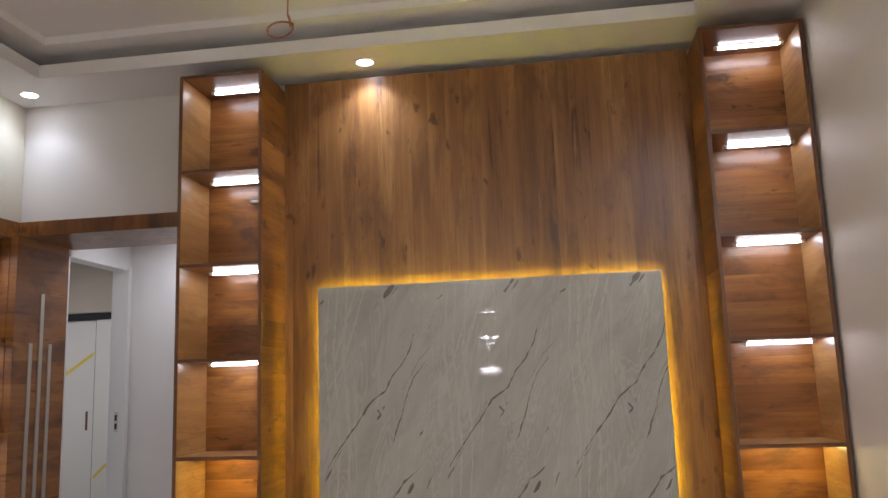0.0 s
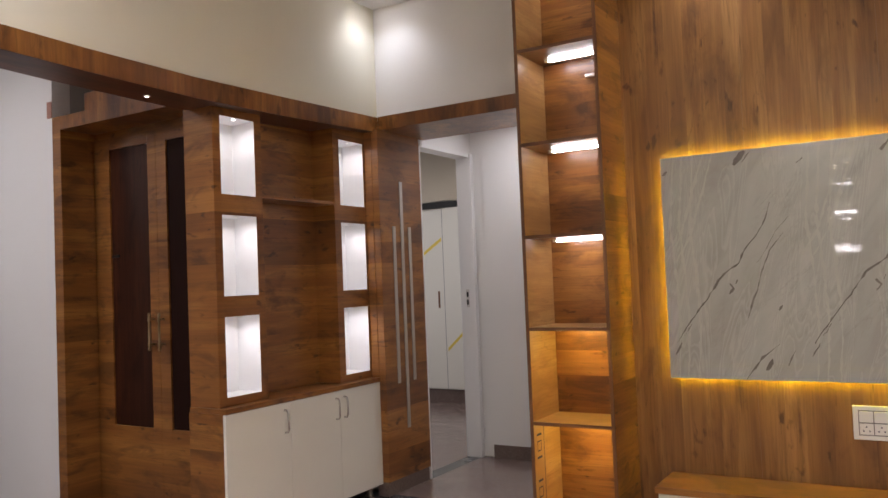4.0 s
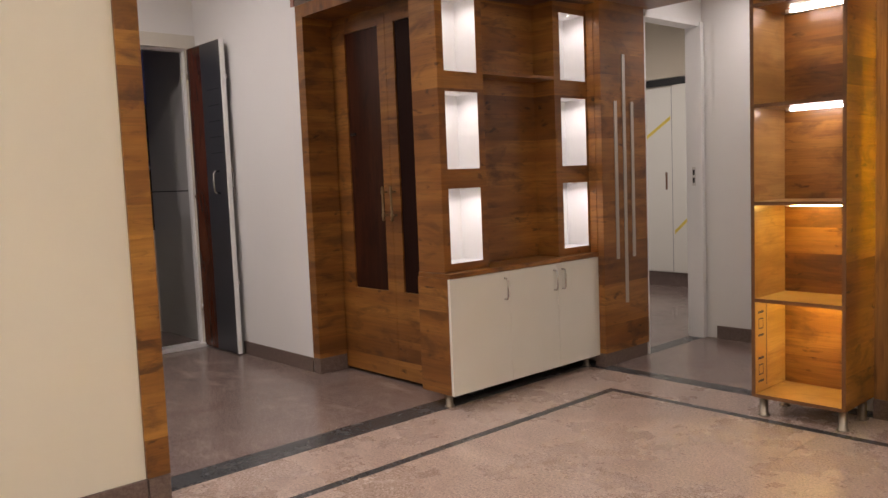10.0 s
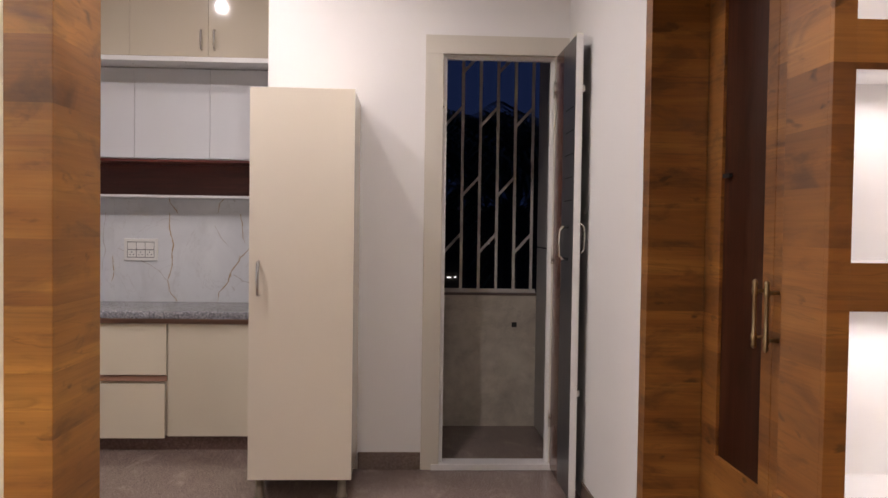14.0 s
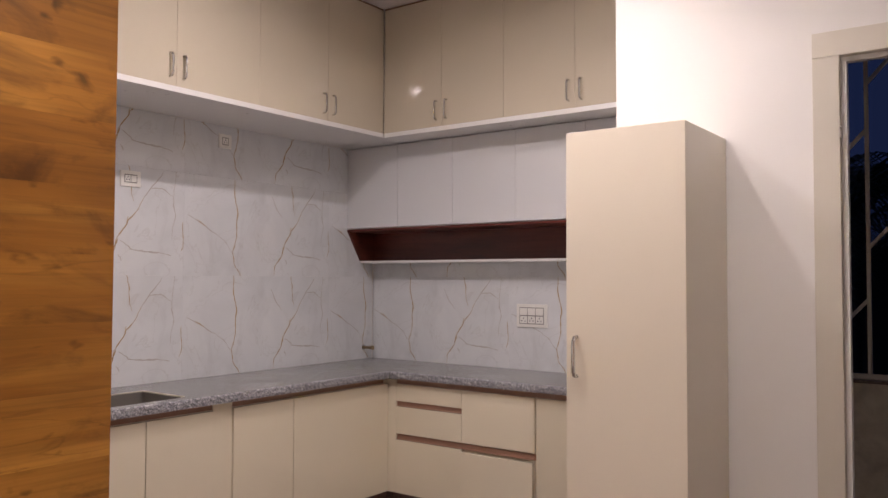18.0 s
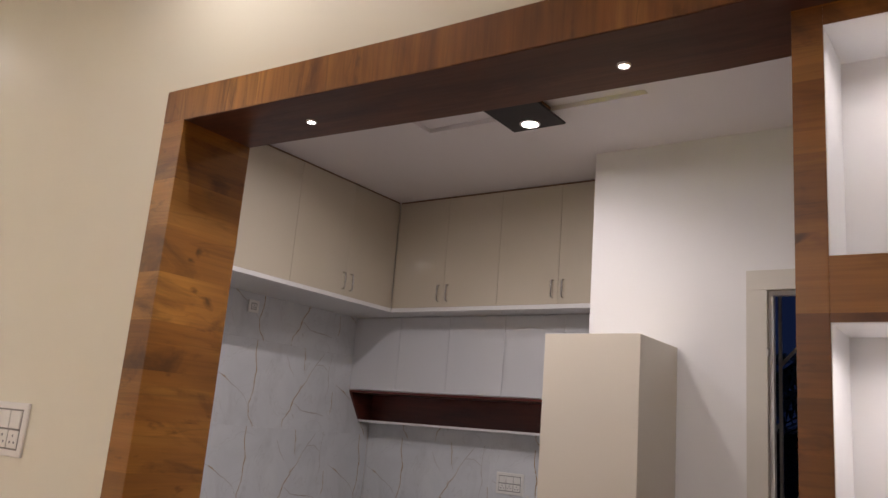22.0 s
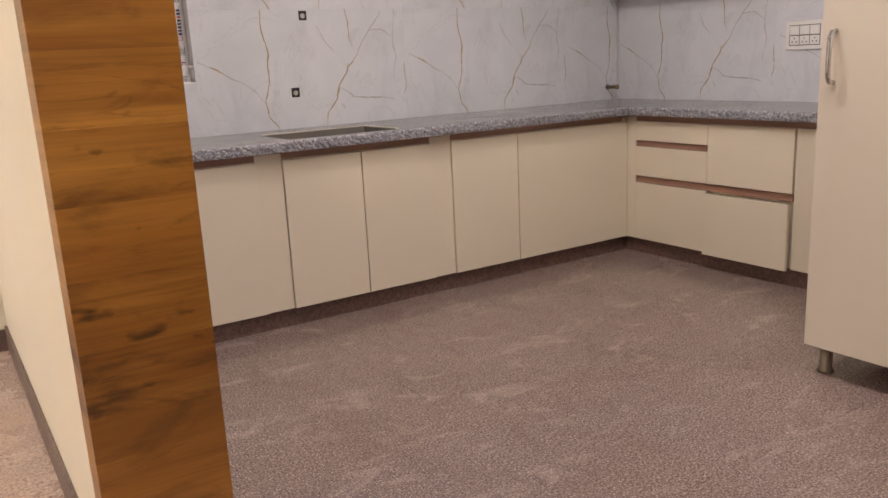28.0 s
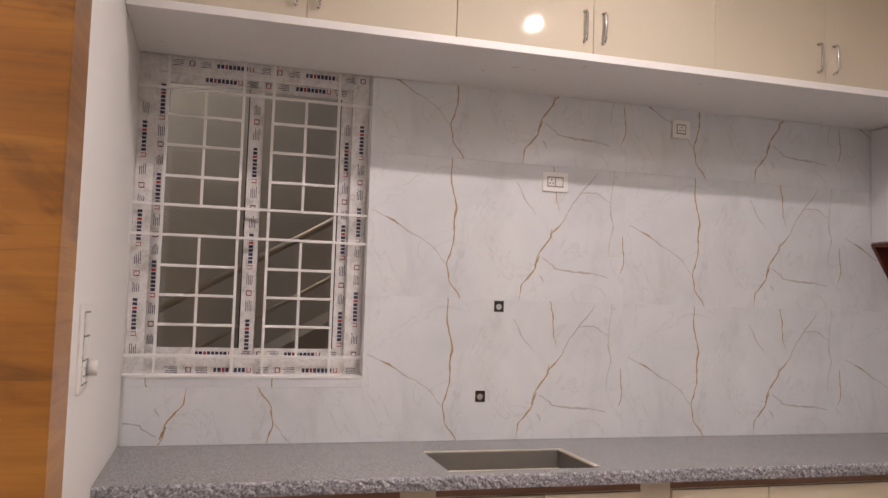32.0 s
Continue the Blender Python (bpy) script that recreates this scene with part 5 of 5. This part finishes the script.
part("open_shelf", box(BKX, -6.935, WINY + 0.012, 1.65, 1.574, 1.591, 0.001), LEDGE, mid)
part("end_board", prism([(BKX, 1.592), (-6.935, 1.592), (MFX - 0.002, 1.7995), (BKX, 1.7995)], "y", WINY + 0.002, WINY + 0.020), WALNUT, mid)

# ---- wall tiles ----
TU, TV = 1.207, 0.606
VEINS = (
    ([(0.367, 0.606), (0.376, 0.499), (0.393, 0.379), (0.391, 0.258), (0.355, 0.146), (0.372, 0.079), (0.423, 0.0)], 0.008, 1),
    ([(0.02, 0.357), (0.13, 0.316), (0.204, 0.269), (0.293, 0.215), (0.355, 0.146)], 0.005, 2),
    ([(0.09, 0.333), (0.155, 0.30)], 0.007, 1),
    ([(0.696, 0.0), (0.707, 0.063), (0.771, 0.149), (0.778, 0.198), (0.848, 0.297), (0.901, 0.36), (0.941, 0.436)], 0.0065, 1),
    ([(0.768, 0.15), (0.787, 0.20)], 0.009, 1),
    ([(0.835, 0.285), (0.846, 0.325)], 0.008, 1),
    ([(0.941, 0.436), (0.981, 0.488), (1.022, 0.539), (1.063, 0.592)], 0.007, 2),
    ([(0.797, 0.186), (0.866, 0.148), (0.934, 0.14), (1.031, 0.13), (1.124, 0.114)], 0.008, 2),
    ([(0.841, 0.606), (0.864, 0.536), (0.858, 0.46), (0.878, 0.41)], 0.006, 1),
    ([(1.148, 0.606), (1.144, 0.517), (1.132, 0.414), (1.148, 0.338), (1.127, 0.21)], 0.005, 2),
    ([(1.202, 0.312), (1.204, 0.21), (1.188, 0.134)], 0.005, 1),
    ([(0.668, 0.518), (0.71, 0.457), (0.765, 0.384)], 0.005, 2),
    ([(0.79, 0.11), (0.81, 0.08)], 0.005, 2),
    ([(0.98, 0.488), (1.06, 0.50), (1.13, 0.46)], 0.006, 2),
)
tile_cache = {}


def tile_mesh(u0, u1, v0, v1):
    key = tuple(round(k, 3) for k in (u0, u1, v0, v1))
    if key not in tile_cache:
        r = random.Random(7)
        bm = bmesh.new()
        for pts, w, mi in VEINS:
            ribbon(bm, pts, w * (1.02 if mi == 1 else 1.15), -0.0006, mi, r, 0.004, (0.45, 1.25))
        clip(bm, u0 + 0.001, u1 - 0.001, v0 + 0.001, v1 - 0.001)
        add_box(bm, u0 + 0.0002, u1 - 0.0002, 0.0, 0.010, v0 + 0.0002, v1 - 0.0002)
        me = bpy.data.meshes.new("wall_tile")
        bm.to_mesh(me)
        bm.free()
        for m in (TILE, VEIN_GOLD, VEIN_PALE):
            me.materials.append(m)
        tile_cache[key] = me
    return tile_cache[key]


tiling = tagged(new("wall_tiling"), "pale grey marble wall tiles with golden veins over the counter", "wall tiles", kind="structure")


def tile_patch(a0, a1, z0, z1, spot):
    """Tiles over the patch a0..a1 along the wall, z0..z1 up it; spot(a, z) is the pose of a whole tile's lower corner."""
    k0 = math.floor(a0 / TU)
    for k in range(k0, math.ceil(a1 / TU)):
        for j in range(0, 3):
            lo, hi = max(a0, k * TU), min(a1, (k + 1) * TU)
            zl, zh = max(z0, 0.868 + j * TV), min(z1, 0.868 + (j + 1) * TV)
            if hi - lo < 0.004 or zh - zl < 0.004:
                continue
            ob = new("wall_tile", tile_mesh(lo - k * TU, hi - k * TU, zl - 0.868 - j * TV, zh - 0.868 - j * TV))
            ob.matrix_basis = spot(k * TU, 0.868 + j * TV)
            ob.parent = tiling


win_spot = lambda a, z: pose(-4.20 - a, WINY, z, 0, 0, 180)
tile_patch(0.010, 2.878, 0.868, 2.4015, win_spot)
for u0, u1, v0, v1, z in ((0.004, 0.926, 0.0, 0.223, 1.091), (0.004, 0.926, 0.567, 0.606, 1.697)):
    ob = new("wall_tile", tile_mesh(u0, u1, v0, v1))
    ob.matrix_basis = pose(-4.215, WINY, z, 0, 0, 180) @ Matrix.Rotation(math.pi, 4, "Y")
    ob.parent = tiling
back_spot = lambda a, z: pose(BKX, -0.745 + a, z, 0, 0, 90)
tile_patch(0.010, 2.39, 0.868, 1.80, back_spot)

# ---- sockets and holes in the tiles ----
switchboard((BKX, 0.643, 1.222), 0.228, 0.15, "x", 1)
switchboard((-5.053, WINY, 2.008), 0.124, 0.088, "y", 1, 1, 2, "white socket plate on the tiled wall")
switchboard((-5.692, WINY, 2.305), 0.096, 0.088, "y", 1, 1, 1, "white socket plate under the loft cabinet")
for x, z, nm in ((-4.803, 1.443, "empty square wall box"), (-4.728, 1.054, "capped water outlet in a square wall hole")):
    t = thing("wall_box", (x, WINY, z), nm + " in the tiles", "wall box")
    part("hole", box(x - 0.022, x + 0.022, WINY, WINY + 0.0015, z - 0.024, z + 0.024, 0), BLACK, t)
    bm = bmesh.new()
    bmesh.ops.create_cone(bm, cap_ends=True, segments=16, radius1=0.013, radius2=0.011, depth=0.006, matrix=Matrix.Translation((x + 0.002, WINY + 0.003, z - 0.002)) @ Matrix.Rotation(math.pi / 2, 4, "X"))
    part("pipe_end", bm, STEEL if z < 1.2 else GREYWALL, t)
tap = thing("tap_stub", (-7.0, WINY, 0.95), "short brass tap stub in the kitchen corner", "tap")
part("pipe", tube([(-6.985, WINY, 0.952), (-6.985, -0.66, 0.952), (-6.985, -0.64, 0.952)], [0.011, 0.011, 0.016], 12), BRASS, tap)
part("flange", tube([(-6.985, WINY + 0.001, 0.952), (-6.985, -0.73, 0.952)], 0.02, 14), CHROME, tap)
part("lever", box(-7.03, -6.97, -0.665, -0.653, 0.966, 0.974, 0.001), STEEL, tap)

# switches on the walls
lb = switchboard((WX, 1.046, 1.443), 0.245, 0.165, "x", 1)
part("knob", tube([(WX + 0.012, 0.979, 1.414), (WX + 0.026, 0.979, 1.414), (WX + 0.03, 0.979, 1.414)], [0.024, 0.022, 0.017], 18), PLASTIC, lb)
kb = switchboard((KX, 0.255, 1.305), 0.15, 0.235, "x", -1, 3, 2, "white switch board with a round regulator knob")
part("knob", tube([(KX - 0.014, 0.235, 1.25), (KX - 0.04, 0.235, 1.25)], 0.02, 16), PLASTIC, kb)

# ---- window ----
window = tagged(new("window_1"), "white sliding window still wrapped in printed film", "window", kind="structure")
WA, WB, WZ0, WZ1, WY = -4.208, -3.279, 1.132, 2.418, WINY - 0.06
for nm, s in (("frame_side", (WA, WA + 0.07, WZ0, WZ1)), ("frame_side", (WB - 0.07, WB, WZ0, WZ1)), ("frame_head", (WA + 0.07, WB - 0.07, WZ1 - 0.07, WZ1)), ("frame_sill", (WA + 0.07, WB - 0.07, WZ0, WZ0 + 0.07))):
    part(nm, box(s[0], s[1], WY - 0.05, WY, s[2], s[3], 0.003), FILMED, window)
part("sill", box(WA, WB, WINY - 0.06, WINY + 0.004, WZ0 - 0.004, WZ0 + 0.006, 0.002), UPVC, window)
for x0, x1, dy in ((WA + 0.06, -3.715, -0.028), (-3.765, WB - 0.06, -0.012)):
    sash = part("sash", (lambda bm: [add_box(bm, *s, 0.002) for s in (
        (x0, x0 + 0.055, WY + dy - 0.012, WY + dy + 0.004, WZ0 + 0.06, WZ1 - 0.06), (x1 - 0.055, x1, WY + dy - 0.012, WY + dy + 0.004, WZ0 + 0.06, WZ1 - 0.06),
        (x0 + 0.055, x1 - 0.055, WY + dy - 0.012, WY + dy + 0.004, WZ0 + 0.06, WZ0 + 0.11), (x0 + 0.055, x1 - 0.055, WY + dy - 0.012, WY + dy + 0.004, WZ1 - 0.11, WZ1 - 0.06))] and bm)(bmesh.new()), FILMED, window)
    pane = part("pane", box(x0 + 0.05, x1 - 0.05, WY + dy - 0.006, WY + dy - 0.002, WZ0 + 0.10, WZ1 - 0.10, 0), GLASS, sash)
    pane.visible_shadow = False
    part("gasket", box(x0 + 0.053, x0 + 0.059, WY + dy - 0.002, WY + dy + 0.001, WZ0 + 0.11, WZ1 - 0.11, 0), BLACK, sash)
prints = random.Random(12)


def film_prints(x0, x1, z0, z1, y, along):
    """Rows of small print on the film; unreadable, as plain bars."""
    bm = bmesh.new()
    p = (x0 if along == "x" else z0) + 0.02
    end = (x1 if along == "x" else z1) - 0.15
    turn = prints.randrange(4)
    while p < end:
        kind = (0, 1, 2, 1)[turn % 4]
        turn += 1
        ln = (0.158, 0.05, 0.03)[kind]
        c = ((z0 + z1) if along == "x" else (x0 + x1)) / 2
        segs = []
        if kind == 0:
            # a red mark, then a row of plain blocks, one of them red
            segs += [(p, p + 0.017, -0.010, -0.0075, 1), (p, p + 0.003, -0.0075, 0.010, 1), (p + 0.014, p + 0.017, -0.0075, 0.010, 1)]
            q = p + 0.024
            for k in range(8):
                w = (0.012, 0.010, 0.0125, 0.011)[k % 4]
                segs.append((q, q + w, -0.0085, 0.0085, 1 if k == 5 else 0))
                q += w + 0.0045
        elif kind == 1:
            for r in (-0.011, -0.004, 0.003, 0.010):
                segs.append((p, p + ln * prints.uniform(0.6, 1), r - 0.0012, r + 0.0012, 0))
        else:
            segs += [(p, p + 0.022, -0.011, -0.008, 1), (p, p + 0.022, 0.008, 0.011, 1), (p, p + 0.004, -0.008, 0.008, 0), (p + 0.018, p + 0.022, -0.008, 0.008, 0)]
        for a, b, u, v, mi in segs:
            if along == "x":
                add_box(bm, a, b, y, y + 0.0006, c + u, c + v, 0, mi)
            else:
                add_box(bm, c + u, c + v, y, y + 0.0006, a, b, 0, mi)
        p += ln + prints.uniform(0.010, 0.024)
    part("film_print", bm, [INK, RED], window)


film_prints(WA, WB, WZ0 + 0.005, WZ0 + 0.040, WY + 0.0005, "x")
film_prints(WA + 0.08, WB - 0.08, WZ0 + 0.068, WZ0 + 0.105, WY - 0.004, "x")
film_prints(WA, WB, WZ1 - 0.045, WZ1 - 0.01, WY + 0.0005, "x")
film_prints(WA + 0.08, WB - 0.08, WZ1 - 0.11, WZ1 - 0.065, WY - 0.004, "x")
film_prints(WA + 0.01, WA + 0.045, WZ0 + 0.06, WZ1 - 0.05, WY + 0.0005, "z")
film_prints(WB - 0.045, WB - 0.01, WZ0 + 0.06, WZ1 - 0.05, WY + 0.0005, "z")
film_prints(WB - 0.115, WB - 0.065, WZ0 + 0.10, WZ1 - 0.11, WY - 0.007, "z")
film_prints(WA + 0.065, WA + 0.11, WZ0 + 0.10, WZ1 - 0.11, WY - 0.023, "z")
film_prints(-3.765, -3.715, WZ0 + 0.06, WZ1 - 0.06, WY - 0.007, "z")

wgrill = thing("window_grill", (-3.74, WINY - 0.03, 1.13), "white steel window grill of thin bars", "grill")
GY = WINY - 0.028


def wbar(x0, z0, x1, z1, r=0.0055):
    y = GY if x0 == x1 else GY + 0.009
    part("bar", box(min(x0, x1) - (r if x0 == x1 else 0), max(x0, x1) + (r if x0 == x1 else 0), y - r, y + r, min(z0, z1) - (r if z0 == z1 else 0), max(z0, z1) + (r if z0 == z1 else 0), 0.001), UPVC, wgrill)


for z in (2.272, 1.806, 1.687, 1.212):
    wbar(WA, z, WB, z)
for x in (-3.390, -3.684, -3.803, -4.074):
    wbar(x, WZ0, x, WZ1)
for x0, x1 in ((-3.684, -3.390), (-4.074, -3.803)):
    for z in (2.165, 2.045, 1.922, 1.566, 1.45, 1.334):
        wbar(x0, z, x1, z)
    xm = (x0 + x1) / 2
    wbar(xm, 1.806, xm, 2.272), wbar(xm, 1.212, xm, 1.687)

# stairwell seen through the window
wall("wall_stairwell", [(-6.5, -1.5, -2.9, -2.8, -1, 3.6), (-6.5, -6.4, -2.8, WINY - 0.13, -1, 3.6), (-1.6, -1.5, -2.8, WINY - 0.13, -1, 3.6)], GREYWALL, "grey plaster stairwell walls")
solid("ceiling_stairwell", box(-6.5, -1.5, -2.9, WINY - 0.13, 3.6, 3.7, 0), GREYWALL, "plaster stairwell ceiling", "ceiling", kind="structure")
solid("floor_stairwell", box(-6.5, -1.5, -2.9, WINY - 0.13, -1.1, -1.0, 0), EARTH, "stone stairwell floor", "floor", kind="structure")
stair = thing("staircase", (-4.2, -2.2, 0), "grey stair flight with a steel handrail beyond the window", "stairs")
part("flight", prism([(-2.4, 0.25), (-6.2, 2.45), (-6.2, 2.2), (-2.4, 0.0)], "y", -2.79, -2.1), GREYWALL, stair)
part("handrail", tube([(-2.6, -2.05, 0.95), (-6.0, -2.05, 2.92)], 0.02, 10), STRIPE, stair)
part("handrail", tube([(-2.6, -2.05, 0.62), (-6.0, -2.05, 2.59)], 0.012, 10), STRIPE, stair)
# unseen lamp, added so the stairwell shows through the window
downlight(-3.2, -1.9, 3.599, 6, (1.0, 0.95, 0.88))

# ---- hall and bedroom ----
bfr = tagged(new("door_frame"), "white painted bedroom door frame", "door frame", kind="structure")
part("jamb", box(-3.30, -3.17, 5.905, 5.949, 0, 2.36, 0.002), UPVC, bfr)
part("jamb", box(-3.30, -3.181, 5.190, 5.205, 0, 2.33, 0.002), UPVC, bfr)
part("head", box(-3.30, -3.181, 5.205, 5.905, 2.33, 2.36, 0.002), UPVC, bfr)
part("strike_plate", box(-3.25, -3.222, 5.902, 5.9055, 1.16, 1.30, 0.001), STEEL, bfr)
part("strike_plate", box(-3.245, -3.229, 5.9005, 5.9025, 1.18, 1.22, 0), BLACK, bfr)
part("strike_plate", box(-3.245, -3.229, 5.9005, 5.9025, 1.24, 1.28, 0), BLACK, bfr)
ward = thing("wardrobe", (-5.0, 8.3, 0), "white sliding wardrobe with yellow tape across its doors", "wardrobe")
part("body", box(-6.4, -3.5, 8.23, 8.39, 0.07, 2.99, 0), WHITELAM, ward)
part("plinth", box(-6.4, -3.5, 8.215, 8.24, 0.0, 0.15, 0), SKIRT, ward)
part("track", box(-6.4, -3.5, 8.17, 8.23, 2.20, 2.27, 0), BLACK, ward)
part("loft_front", box(-6.4, -3.5, 8.19, 8.229, 2.28, 2.99, 0.001), BEIGE, ward)
for n, (xa, xb, y) in enumerate(((-6.4, -5.6, 8.185), (-5.6, -4.83, 8.20), (-4.83, -4.05, 8.18), (-4.05, -3.5, 8.20))):
    d = part("sliding_door", box(xa, xb - 0.012, y, y + 0.02, 0.16, 2.20, 0.002), WHITELAM, ward)
    part("door_rail", box(xb - 0.016, xb, y - 0.004, y + 0.02, 0.16, 2.20, 0.001), GAPGREY, ward)
    part("finger_pull", box(xb - 0.10, xb - 0.075, y - 0.002, y + 0.001, 1.07, 1.26, 0.001), WOODEDGE, d)
    if n % 2: part("tape", prism([(xa + 0.02, 1.40), (xa + 0.02, 1.36), (xb - 0.03, 1.83), (xb - 0.03, 1.87)], "y", y - 0.0015, y), TAPE, d)
    if not n % 2: part("tape", prism([(xa + 0.02, 0.62), (xa + 0.02, 0.58), (xb - 0.2, 1.09), (xb - 0.2, 1.13)], "y", y - 0.0015, y), TAPE, d)
